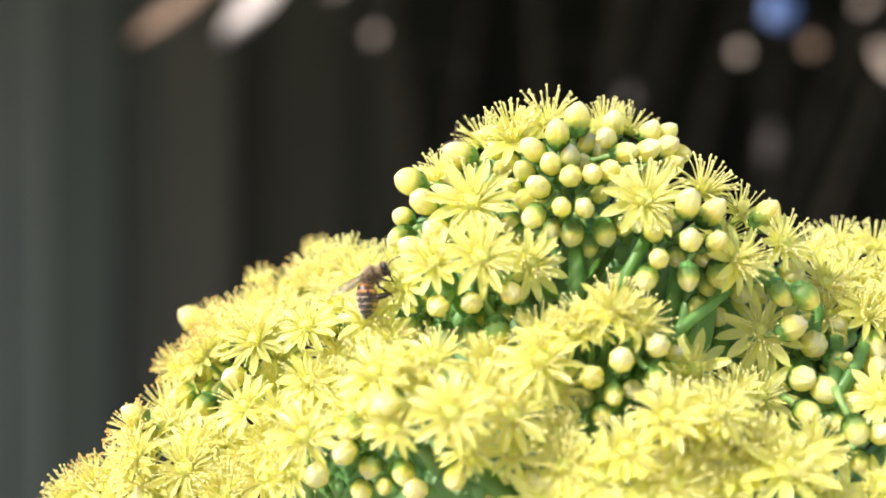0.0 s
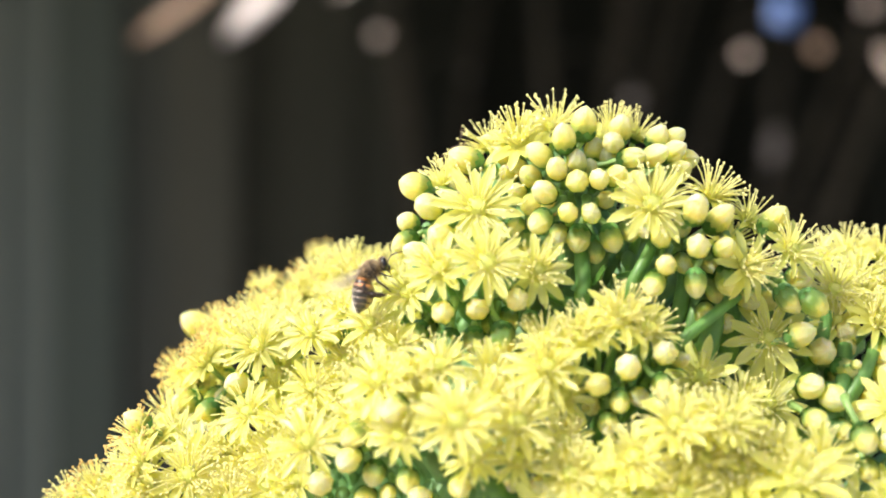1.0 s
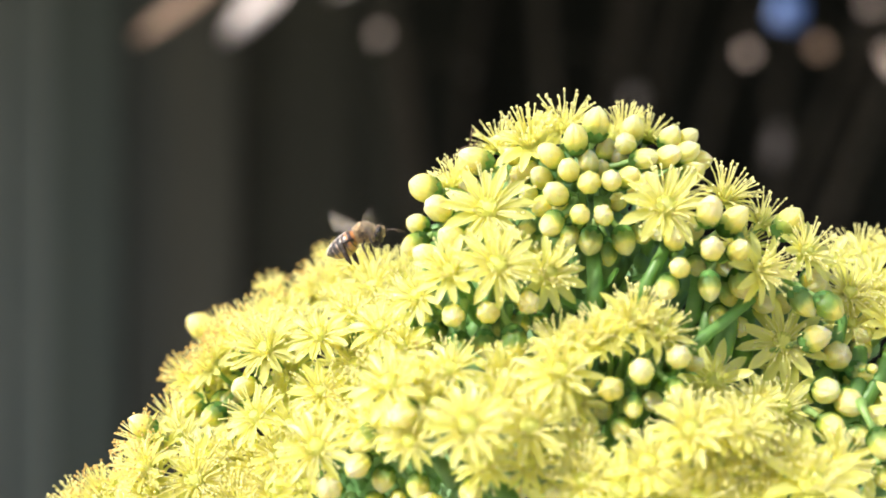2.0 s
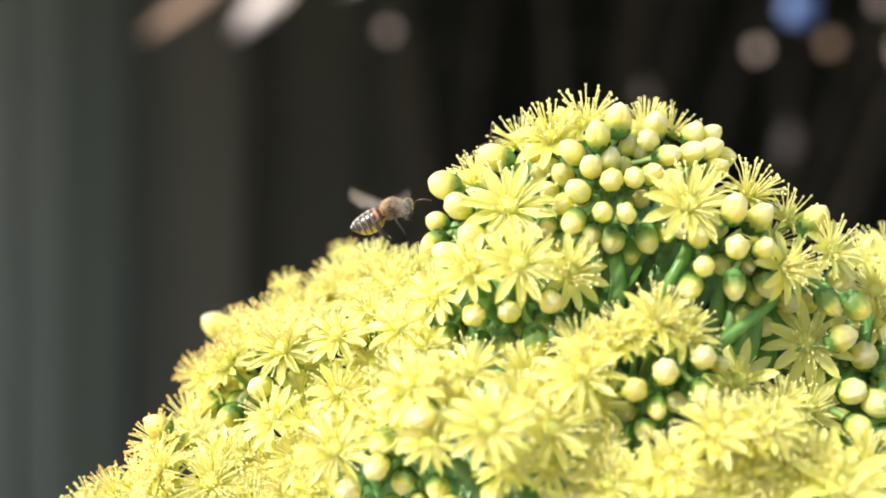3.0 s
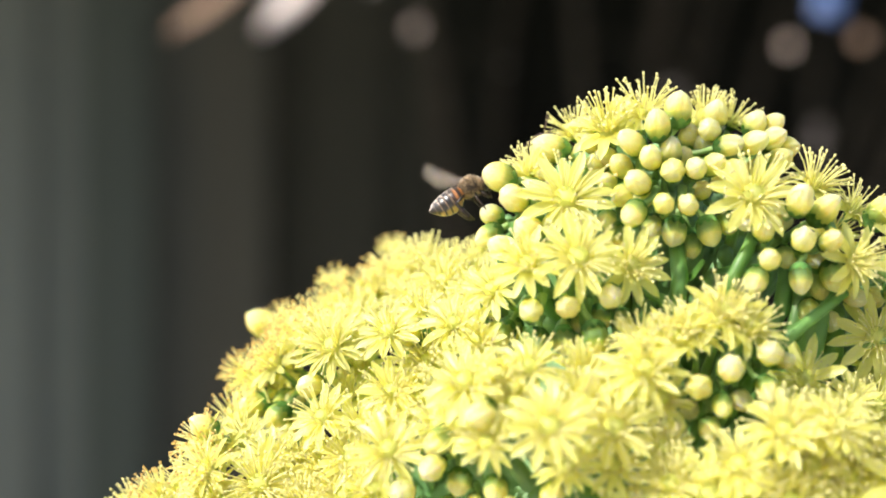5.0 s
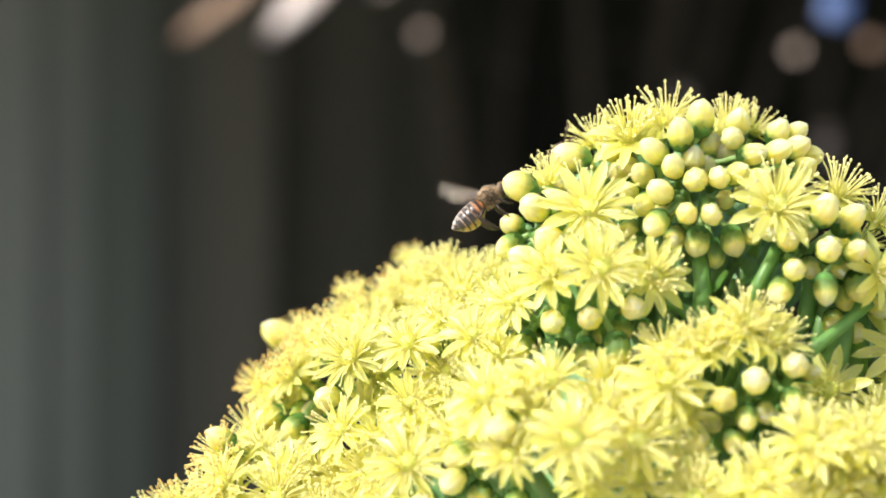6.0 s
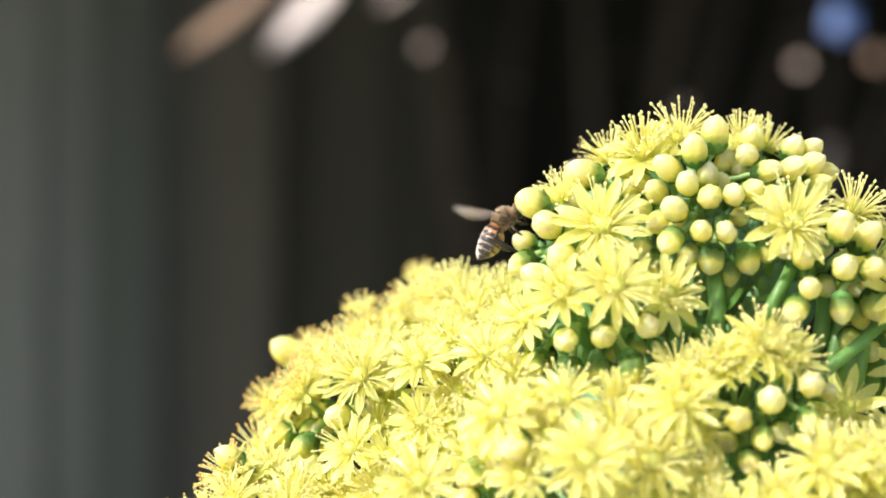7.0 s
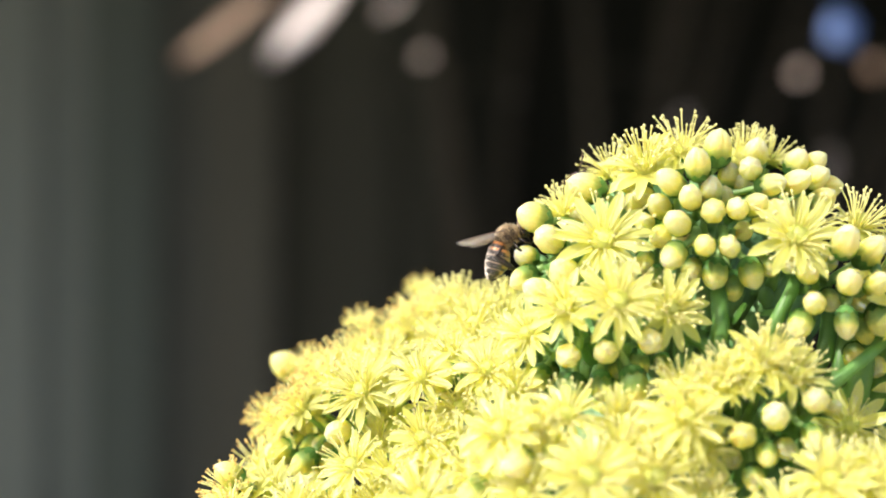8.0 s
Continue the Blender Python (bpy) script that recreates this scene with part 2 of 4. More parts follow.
# ---- mesh tools ----
def to_mesh(name, bm, mat, smooth=True):
    mesh = bpy.data.meshes.new(name)
    bm.normal_update()
    bm.to_mesh(mesh)
    bm.free()
    mesh.materials.append(mat)
    if smooth:
        mesh.polygons.foreach_set("use_smooth", [True] * len(mesh.polygons))
    return mesh


def part(name, shape, mat, parent, label="", at=None, smooth=True):
    """Links a bmesh (or a finished mesh) as one mesh object under a thing or a part."""
    mesh = shape if isinstance(shape, bpy.types.Mesh) else to_mesh(name, shape, mat, smooth)
    ob = new(name, mesh)
    ob.parent = parent
    if at is not None:
        ob.matrix_basis = at
    return tagged(ob, label)


def group(name, at, label, category, kind="", bunch=""):
    ob = new(name)
    ob.empty_display_size = 0.02
    ob.matrix_basis = at
    return tagged(ob, label, category, bunch, kind)


def tube(bm, path, radii, sides=8, cap=True):
    """A round tube along a list of points."""
    path = [Vector(p) for p in path]
    rings, side = [], None
    for i, p in enumerate(path):
        along = (path[min(i + 1, len(path) - 1)] - path[max(i - 1, 0)]).normalized()
        if side is None:
            side = along.orthogonal().normalized()
        side = (side - along * side.dot(along)).normalized()
        up = along.cross(side)
        r = radii[i] if isinstance(radii, (list, tuple)) else radii
        rings.append([bm.verts.new(p + (side * math.cos(a) + up * math.sin(a)) * r) for a in (2 * math.pi * k / sides for k in range(sides))])
    for a, b in zip(rings, rings[1:]):
        for k in range(sides):
            bm.faces.new((a[k], a[(k + 1) % sides], b[(k + 1) % sides], b[k]))
    if cap:
        bm.faces.new(rings[0][::-1])
        bm.faces.new(rings[-1])


def ball(bm, centre, size, rings=8, sides=10, turn=None):
    """An ellipsoid with half-axes size."""
    m = Matrix.Translation(centre) @ (turn.to_4x4() if turn else Matrix()) @ Matrix.Diagonal((*size, 1))
    grid = []
    for i in range(1, rings):
        b = math.pi * i / rings
        grid.append([bm.verts.new(m @ Vector((math.sin(b) * math.cos(a), math.sin(b) * math.sin(a), math.cos(b)))) for a in (2 * math.pi * k / sides for k in range(sides))])
    top, foot = bm.verts.new(m @ Vector((0, 0, 1))), bm.verts.new(m @ Vector((0, 0, -1)))
    for k in range(sides):
        j = (k + 1) % sides
        bm.faces.new((top, grid[0][k], grid[0][j]))
        bm.faces.new((foot, grid[-1][j], grid[-1][k]))
        for a, b in zip(grid, grid[1:]):
            bm.faces.new((a[k], b[k], b[j], a[j]))


def slab(bm, low, high, bevel=0.0):
    m = Matrix.Translation([(a + b) / 2 for a, b in zip(low, high)]) @ Matrix.Diagonal([b - a for a, b in zip(low, high)] + [1])
    made = bmesh.ops.create_cube(bm, size=1, matrix=m)
    if bevel:
        edges = list({e for v in made["verts"] for e in v.link_edges})
        bmesh.ops.bevel(bm, geom=edges, offset=bevel, segments=2, affect="EDGES")


def facing(at, way, spin=0.0, size=1.0):
    """A pose with local z along way, turned about it by spin degrees, scaled."""
    q = Vector(way).to_track_quat("Z", "Y").to_matrix().to_4x4()
    return Matrix.Translation(at) @ q @ pose(0, 0, 0, 0, 0, spin) @ Matrix.Scale(size, 4)


# ---- ground, fence, and an unseen roof and wall added for the light ----
def build_ground():
    bm = bmesh.new()
    n, reach = 40, 400.0
    axis = [reach * math.copysign(abs(k) ** 3, k) for k in np.linspace(-1, 1, n + 1)]
    grid = [[bm.verts.new((x, y, 0.02 * noise.noise((x * 1.3, y * 1.3, 0)) if abs(x) + abs(y) < 40 else 0)) for x in axis] for y in axis]
    for a, b in zip(grid, grid[1:]):
        for k in range(n):
            bm.faces.new((a[k], a[k + 1], b[k + 1], b[k]))
    ob = new("ground", to_mesh("ground", bm, GRAVEL))
    tagged(ob, "unseen gravel ground, kept pale to bounce fill light upwards", "ground", kind="structure")


def build_fence():
    fence = group("fence", pose(0, 2.2, 0), "timber fence of upright boards, fall of light painted left to right", "fence", "structure")
    wide, high, pitch = 0.078, 1.50, 0.066
    rng = random.Random(4)
    # left to right, the stretches paint in light first, then deepening shade
    stretches = ((-0.47, PALE_BOARD, "pale grey board, brighter light put in its colour"), (-0.43, SLATE_BOARD, "dark slate-grey board"), (-0.37, GREY_BOARD, "grey-green board, light put in its colour"),
                 (-0.31, BROWN_BOARD, "grey-brown board, half-shade put in its colour"), (-0.23, MID_BOARD, "brown board, shade put in its colour"), (-0.08, UMBER_BOARD, "umber board, deeper shade put in its colour"), (9, DARK_BOARD, "near-black board standing in for deep shade"))
    for k in range(-46, 47):
        x = k * pitch - 0.015
        bm = bmesh.new()
        slab(bm, (-wide / 2, -0.009, 0.0), (wide / 2, 0.009, high + rng.uniform(-0.01, 0.01)), 0.003)
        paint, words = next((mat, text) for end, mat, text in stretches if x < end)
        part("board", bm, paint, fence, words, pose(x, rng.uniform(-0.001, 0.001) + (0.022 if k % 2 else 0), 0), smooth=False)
    for z in (0.4, 1.25):
        bm = bmesh.new()
        slab(bm, (-3.1, 0.034, z - 0.04), (3.1, 0.078, z + 0.04), 0.004)
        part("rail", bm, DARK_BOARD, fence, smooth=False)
    for x in (-3.0, -1.2, 0.6, 2.4):
        bm = bmesh.new()
        slab(bm, (x - 0.05, 0.080, 0), (x + 0.05, 0.17, high), 0.005)
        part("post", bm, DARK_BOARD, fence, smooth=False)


def build_shade_roof():
    # out of view, added only to hold sun and sky off the fence
    roof = group("shade_roof", pose(0, 0, 0), "unseen low sloping roof, added to keep the fence in shade", "roof", "structure")
    bm = bmesh.new()
    slab(bm, (-3.2, 0.0, -0.02), (3.2, 2.2, 0.02), 0.004)
    part("roof_sheet", bm, ROOFING, roof, at=pose(0, 1.36, 1.15, 28, 0, 0), smooth=False)
    for x in (-3.05, 3.05):
        for y, top in ((1.46, 1.17), (3.0, 1.98)):
            bm = bmesh.new()
            slab(bm, (x - 0.045, y - 0.045, 0), (x + 0.045, y + 0.045, top), 0.005)
            part("post", bm, DARK_BOARD, roof, smooth=False)


def build_bounce_wall():
    # stands unseen behind the lens, added to bound the sky and return fill
    wall = group("bounce_wall", pose(0, 0, 0), "unseen pale rendered wall, added to shape the fill light", "wall", "structure")
    bm = bmesh.new()
    slab(bm, (-7, -5.2, 0), (7, -5.0, 3.0), 0.01)
    part("render_coat", bm, RENDER, wall, smooth=False)


build_ground()
build_bounce_wall()
build_fence()
build_shade_roof()


# ---- dry shrub behind ----
GLINTS = [
    (-0.145, 1.50, 0.198, 0.090, 0.026, 40, 'pale'), (-0.204, 1.48, 0.190, 0.095, 0.016, 54, 'brown'),
    (-0.080, 1.52, 0.210, 0.030, 0.008, 62, 'tan'), (-0.055, 1.52, 0.170, 0.013, 0.011, 20, 'tan'),
    (0.232, 1.50, 0.154, 0.013, 0.011, 10, 'tan'), (0.260, 1.48, 0.184, 0.025, 0.022, 15, 'blue'),
    (0.294, 1.53, 0.162, 0.015, 0.012, 10, 'brown'), (0.148, 1.54, 0.121, 0.018, 0.015, 10, 'dull'),
    (0.263, 1.55, 0.084, 0.037, 0.015, 3, 'dull'),
    (0.333, 1.52, 0.195, 0.016, 0.012, 40, 'tan'), (0.348, 1.50, 0.146, 0.037, 0.011, -30, 'tan'),
    (0.017, 1.56, 0.143, 0.009, 0.007, 10, 'dull'),
]


def leaf_shape(length, width, fold=0.10, curl=0.06):
    """A dry lance-shaped leaf hanging along -z from its stalk, folded along its midrib, 0.6 mm thick."""
    bm = bmesh.new()
    rows = []
    for i in range(8):
        s = i / 7
        w = width * 0.5 * (math.sin(math.pi * min(1, s * 0.93 + 0.05)) ** 0.7)
        y = curl * length * 0.3 * math.sin(s * 2.2)
        rows.append([bm.verts.new((-w, y + fold * w, -s * length)), bm.verts.new((0, y, -s * length)), bm.verts.new((w, y + fold * w, -s * length))])
    for a, b in zip(rows, rows[1:]):
        for k in range(2):
            bm.faces.new((a[k], a[k + 1], b[k + 1], b[k]))
    bmesh.ops.solidify(bm, geom=list(bm.faces), thickness=0.0006)
    return bm


def build_shrub():
    shrub = group("dry_shrub", pose(0.05, 1.95, 0), "leafless dark shrub with a few dry sunlit leaves", "shrub")
    rng = random.Random(11)
    limbs = []
    for k in range(13):
        x = -0.12 + 0.045 * k + rng.uniform(-0.02, 0.02)
        lean, top = rng.uniform(-0.35, 0.35), rng.uniform(1.02, 1.28)
        path = []
        for i in range(9):
            s = i / 8
            path.append((0.25 * x + x * s * 0.9 + lean * s * s * 0.6 + 0.012 * math.sin(7 * s + k), rng.uniform(-0.015, 0.015) + 0.10 * s * math.sin(k * 2.1), top * s))
        limbs.append(path)
        bm = bmesh.new()
        tube(bm, path, [0.013 * (1 - 0.75 * i / 8) for i in range(9)], 7)
        part("limb", bm, BARK, shrub)
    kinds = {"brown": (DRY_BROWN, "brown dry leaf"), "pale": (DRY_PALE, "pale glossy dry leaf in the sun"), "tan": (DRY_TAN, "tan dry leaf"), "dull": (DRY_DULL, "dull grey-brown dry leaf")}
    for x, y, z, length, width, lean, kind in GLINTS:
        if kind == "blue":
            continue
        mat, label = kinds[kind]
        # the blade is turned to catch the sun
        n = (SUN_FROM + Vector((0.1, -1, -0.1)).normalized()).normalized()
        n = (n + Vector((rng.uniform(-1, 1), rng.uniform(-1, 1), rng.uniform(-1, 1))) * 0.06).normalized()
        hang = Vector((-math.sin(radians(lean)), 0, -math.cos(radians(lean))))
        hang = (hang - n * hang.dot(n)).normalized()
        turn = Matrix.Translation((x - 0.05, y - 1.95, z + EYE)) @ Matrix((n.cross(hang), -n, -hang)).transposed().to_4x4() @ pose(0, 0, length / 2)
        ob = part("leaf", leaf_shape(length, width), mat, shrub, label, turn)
        root = turn.translation
        near = min((Vector(p) for path in limbs for p in path if p[2] > root.z), key=lambda p: (p - root).length)
        bm = bmesh.new()
        tube(bm, [near, near.lerp(root, 0.5) + Vector((0, 0, 0.02)), root], [0.0016, 0.0012, 0.0009], 5)
        part("twig", bm, BARK, shrub)
    for x, y, z, length, width, lean, kind in GLINTS:
        if kind == "blue":
            # a made-up hanging plate stands in for an unidentified blue spot
            tag = group("blue_spot_plate", pose(x, y, z + EYE), "small made-up blue plate standing in for a blue spot", "tag")
            bm = bmesh.new()
            slab(bm, (-width / 2, -0.0006, -length / 2), (width / 2, 0.0006, length / 2), 0.0005)
            part("plate", bm, BLUE, tag, at=pose(0, 0, 0, -20, lean, 0))
            root = Vector((x, y, z + EYE + length / 2))
            near = min((Vector(p) + Vector((0.05, 1.95, 0)) for path in limbs for p in path if p[2] > root.z), key=lambda p: (p - root).length)
            bm = bmesh.new()
            tube(bm, [near - Vector((x, y, z + EYE)), (0, 0.001, length * 0.42)], 0.0008, 5)
            part("string", bm, BARK, tag)


build_shrub()

# ---- the flowering aeonium: heads in millimetres from the eye line, (across, away, up, size, lean across, lean up) ----
crown_flowers = [
    (5.5, 366.2, 8.6, 9.3, -0.05, 0.42), (13.8, 377.5, 21.6, 8.2, -0.2, 0.66), (8.3, 385.5, 21.3, 6.1, -0.4, 0.84),
    (20.8, 380.1, 24.6, 7.4, -0.05, 0.96), (32.5, 385.8, 24.1, 6.1, 0.15, 0.93), (37.4, 387.3, 23.4, 5.9, 0.45, 0.85),
    (-1, 377, 13.1, 5.8, -0.45, 0.87), (38.1, 363.1, 9.0, 9.2, 0.1, 0.5), (50.5, 373.9, 10.9, 7, 0.4, 0.8),
    (58.2, 377, 6.4, 6.2, 0.5, 0.75), (65.3, 370.6, 0.7, 7.2, 0.5, 0.5), (55.8, 363.8, -2.2, 7.5, 0.6, 0.08),
]
shoulder_flowers = [
    (7.1, 356.8, -1.7, 8.4, 0, 0.38), (-1.5, 359.9, -2.8, 7.2, -0.25, 0.43), (16.3, 361, -3.1, 7.7, 0.25, 0.28),
    (-7.4, 366.4, -7.4, 6.5, -0.5, 0.38), (-10.8, 407.2, -2, 4.8, -0.6, 0.7), (-14.5, 368.3, -13.8, 6.9, -0.2, 0.6),
    (-26.2, 371.6, -15.2, 7, -0.25, 0.5), (-25.7, 369.4, -25.8, 6.7, -0.05, 0.55), (-12.3, 352.4, -23.2, 8.3, -0.3, 0.58),
    (-37.9, 370.4, -30.7, 7, -0.35, 0.55), (-31.4, 369.1, -32, 6.1, -0.1, 0.53), (-20.5, 378.1, -11.6, 5.8, -0.35, 0.7),
    (-10.1, 365.9, -17.1, 6, -0.2, 0.5),
]
skirt_flowers = [
    (-49.4, 369.8, -42.6, 8.5, -0.1, 0.43), (-25.6, 356.1, -35, 8.2, -0.1, 0.48), (-1.5, 353.5, -20.7, 7.1, 0, 0.65),
    (1.6, 342.2, -29.6, 8.5, -0.05, 0.43), (12.4, 348, -30.4, 8.4, 0.1, 0.43), (17.9, 350.8, -20.8, 8.7, -0.05, 0.53),
    (23.1, 354.7, -15.8, 6.9, 0.1, 0.7), (31.8, 355.6, -11.6, 8.2, 0.1, 0.65), (40.5, 345.1, -30.6, 8.1, 0, 0.6),
    (49.8, 346.7, -30, 7.4, 0.2, 0.6), (8, 357.3, -22, 7.4, 0, 0.55), (-8.6, 348.1, -32.7, 6.2, -0.2, 0.33),
    (-16.9, 360.3, -31.2, 6.8, -0.3, 0.53), (-33.9, 366.6, -44.2, 7.8, -0.2, 0.53), (20.9, 353.6, -25.9, 6.2, 0.2, 0.43),
]
shade_flowers = [
    (61.1, 369.3, -16.0, 8.5, 0, 0.23), (60.2, 366.7, -28.5, 8.6, 0.1, 0.43), (47.5, 365.2, -23.1, 7.8, -0.1, 0.23),
    (28.3, 346.1, -41.7, 9.2, -0.15, 0.5), (37.5, 347.7, -40.9, 8.6, 0.1, 0.55), (62.1, 347, -40, 10, 0.2, 0.58),
    (82.3, 360.1, -28.3, 7.4, -0.35, 0.48), (81.1, 352.5, -44, 7.3, -0.5, 0.43), (52.1, 349.5, -39, 8.2, 0, 0.53),
    (46.5, 349.9, -33.9, 6.2, 0.2, 0.43), (71.8, 350.5, -47.4, 8.3, 0.1, 0.53), (17.9, 345.5, -46.7, 8.1, -0.1, 0.53),
    (62.1, 374.8, -22.0, 5.8, 0.1, 0.33),
]
east_flowers = [
    (83, 375.4, -13.2, 7.5, 0.2, 0.58), (75.8, 379.4, -7.2, 7.2, -0.1, 0.5), (81.5, 397.4, 0.1, 7.3, -0.2, 0.8),
    (89.1, 397.4, -0.5, 7.3, 0.1, 0.8), (75.4, 393.4, -1, 6.3, -0.4, 0.7), (81.3, 385.4, -5, 6.8, 0, 0.6),
    (88.1, 385.4, -6.7, 6.8, 0.1, 0.6), (95.7, 393.4, -3.4, 7.6, 0.4, 0.7), (93.9, 381.4, -11.7, 7.9, 0.3, 0.5),
    (89.6, 355.4, -31.3, 7.7, 0.3, 0.43), (87.7, 354, -39.5, 7.7, 0.3, 0.43),
]
rear_flowers = [
    (-19.4, 401.3, -4.2, 7.8, -0.35, 0.82), (-27.5, 409.5, -4.9, 6.5, -0.45, 0.85), (-30.9, 405.5, -8.8, 7.2, -0.5, 0.8),
    (-26.6, 403.9, -7.6, 7.6, -0.4, 0.7), (-16.6, 391.3, -6.8, 7.6, -0.3, 0.7), (-10.8, 391.2, -5.1, 6.9, -0.2, 0.75),
    (-22.5, 394.2, -10.3, 6.7, -0.3, 0.65), (-39.6, 399.8, -13.4, 7.3, -0.5, 0.8), (-43.4, 391.6, -17.6, 7.1, -0.6, 0.72),
    (-36.9, 380.4, -18.4, 8.1, -0.35, 0.5), (-32.8, 392.2, -13.7, 6.9, -0.3, 0.7), (-15, 403, -3.6, 6.2, -0.2, 0.82),
    (-6.4, 403.5, -3.9, 6.2, -0.2, 0.8), (-21.8, 404.6, -3.4, 6.6, -0.35, 0.8),
]
west_flowers = [
    (-52.2, 399.1, -26.2, 7.8, -0.75, 0.55), (-48.5, 388.6, -22.2, 6.6, -0.55, 0.6), (-55.9, 391.9, -33.9, 7.6, -0.7, 0.55),
    (-60.2, 379.2, -36.2, 6.9, -0.7, 0.6), (-53.2, 381.4, -36.4, 7.2, -0.4, 0.55), (-59, 371.8, -40.4, 7.2, -0.55, 0.5),
    (-42.9, 374.6, -38.5, 6.6, -0.2, 0.5), (-57.8, 370.8, -45.2, 7.2, -0.4, 0.5), (-69.6, 384.8, -47.5, 7.3, -0.6, 0.7),
    (-77.1, 393.1, -54.1, 7.4, -0.7, 0.6), (-64.7, 375.9, -50.8, 7.7, -0.4, 0.5), (-41.5, 367.4, -47.5, 7.6, -0.2, 0.53),
    (-52.8, 370.5, -50.1, 8.3, -0.2, 0.53),
]
fill_flowers = [
    (-32.9, 367.8, -37.8, 7.1, -0.2, 0.5), (-37.7, 371.7, -39.3, 6.8, -0.2, 0.5), (-20, 368.7, -27, 6.7, -0.2, 0.6),
    (-19.1, 372.3, -20.7, 6.4, -0.3, 0.6), (-6.7, 353.2, -22.3, 6.9, -0.1, 0.6), (-4.5, 350.3, -26.7, 6.8, 0, 0.5),
    (6.8, 350.4, -26.2, 7, 0.1, 0.5), (-21.5, 376.8, -22.1, 6.2, -0.2, 0.7), (-13, 354.8, -30.7, 6.3, -0.1, 0.5),
    (-43.7, 371.9, -44.8, 7.2, -0.2, 0.53), (-28.3, 364.2, -42.8, 6.7, -0.1, 0.43), (-34.1, 381.3, -28, 6.3, -0.3, 0.6),
    (12.1, 354, -26, 6.3, 0, 0.6), (-18.1, 375.5, -17.6, 6, -0.3, 0.7), (-32.3, 386.8, -22.7, 6.2, -0.3, 0.6),
]
fill_low_flowers = [
    (26.8, 355.8, -14, 6.9, 0, 0.75), (36.3, 355.9, -14, 6.9, 0.3, 0.6), (17.9, 355.7, -16.1, 6.3, -0.2, 0.7),
    (46.1, 347.3, -30.6, 7.2, 0.1, 0.7), (45.7, 347.8, -36.8, 7.2, 0.1, 0.5), (54.4, 351.1, -35.6, 7.2, 0.1, 0.5),
    (33.4, 347.5, -36.7, 7.6, 0, 0.6), (22.1, 348, -39.9, 7.6, -0.2, 0.5), (58.5, 351, -36.1, 7.2, 0, 0.6),
    (68.1, 352.4, -37.2, 7.3, 0.4, 0.5), (42, 346.6, -42.8, 8, 0.1, 0.53), (51.8, 347.4, -44.4, 8, 0.1, 0.53),
    (-8.8, 355.3, -26, 6.3, -0.1, 0.6), (-24.4, 369.3, -30.3, 6.3, -0.1, 0.5), (-47.8, 373.6, -38.4, 6.6, -0.2, 0.5),
    (55.1, 362.4, -27.1, 6, 0, 0.53),
]
fill_back_flowers = [
    (-40.4, 368.4, -46.3, 7.2, -0.2, 0.53), (-36.9, 369.9, -42.9, 6.5, -0.2, 0.53), (-42, 402.8, -15.5, 7.1, -0.5, 0.75),
    (-36.9, 406.9, -10.9, 6.9, -0.5, 0.8), (-23.4, 409.5, -4.2, 5.8, -0.3, 0.9), (-30.2, 404.4, -11.8, 7.1, -0.4, 0.7),
    (-57.5, 380, -37.9, 6.9, -0.6, 0.5), (-64.8, 383.2, -45, 7, -0.6, 0.6), (-75.2, 390.3, -50.5, 7.1, -0.6, 0.6),
    (-34.6, 386.9, -15.8, 6.8, -0.35, 0.6), (-10.6, 381.3, -8.9, 6.3, -0.3, 0.6), (-17.6, 387.4, -11.3, 6.4, -0.3, 0.6),
    (81.5, 381.4, -8.9, 6.7, 0, 0.6), (87.9, 377.4, -11, 6.7, 0.1, 0.6),
]
tuft_flowers = [
    (19.8, 377, 24.3, 4.9, -0.05, 0.8), (29.8, 381, 22.8, 4.7, 0, 0.7), (11.9, 381.7, 20.1, 4.5, -0.3, 0.6),
    (-27.1, 417.0, -0.2, 4.3, -0.15, 0.97), (-39, 412.0, -6.8, 4.2, -0.25, 0.94), (-48.8, 408.3, -15, 5, -0.5, 0.75),
    (-46.6, 396.7, -18.8, 6.3, -0.6, 0.6), (-45.6, 401.1, -15.7, 5.9, -0.5, 0.7), (-49.6, 399, -20.6, 5.9, -0.75, 0.58),
    (-55.7, 404.5, -25.1, 6, -0.8, 0.53), (-14.8, 405.3, -9.4, 4.8, -0.1, 0.9), (75.7, 377.4, -13.2, 6, 0, 0.5),
    (4.7, 347.5, -36.7, 6.5, -0.1, 0.53), (12.5, 349.5, -37, 6.2, 0, 0.53), (20.8, 350.7, -34, 6.2, 0.1, 0.53),
]
hollow_flowers = [
    (-48.6, 400.5, -26.8, 5.7, -0.4, 0.53), (0.5, 382, 15.2, 5.6, -0.35, 0.75), (54, 377, 1.6, 6.5, 0.3, 0.55), (-55.5, 410.7, -34.4, 6, -0.5, 0.53),
    (-46.7, 397.1, -23.3, 5.1, -0.4, 0.5),
]
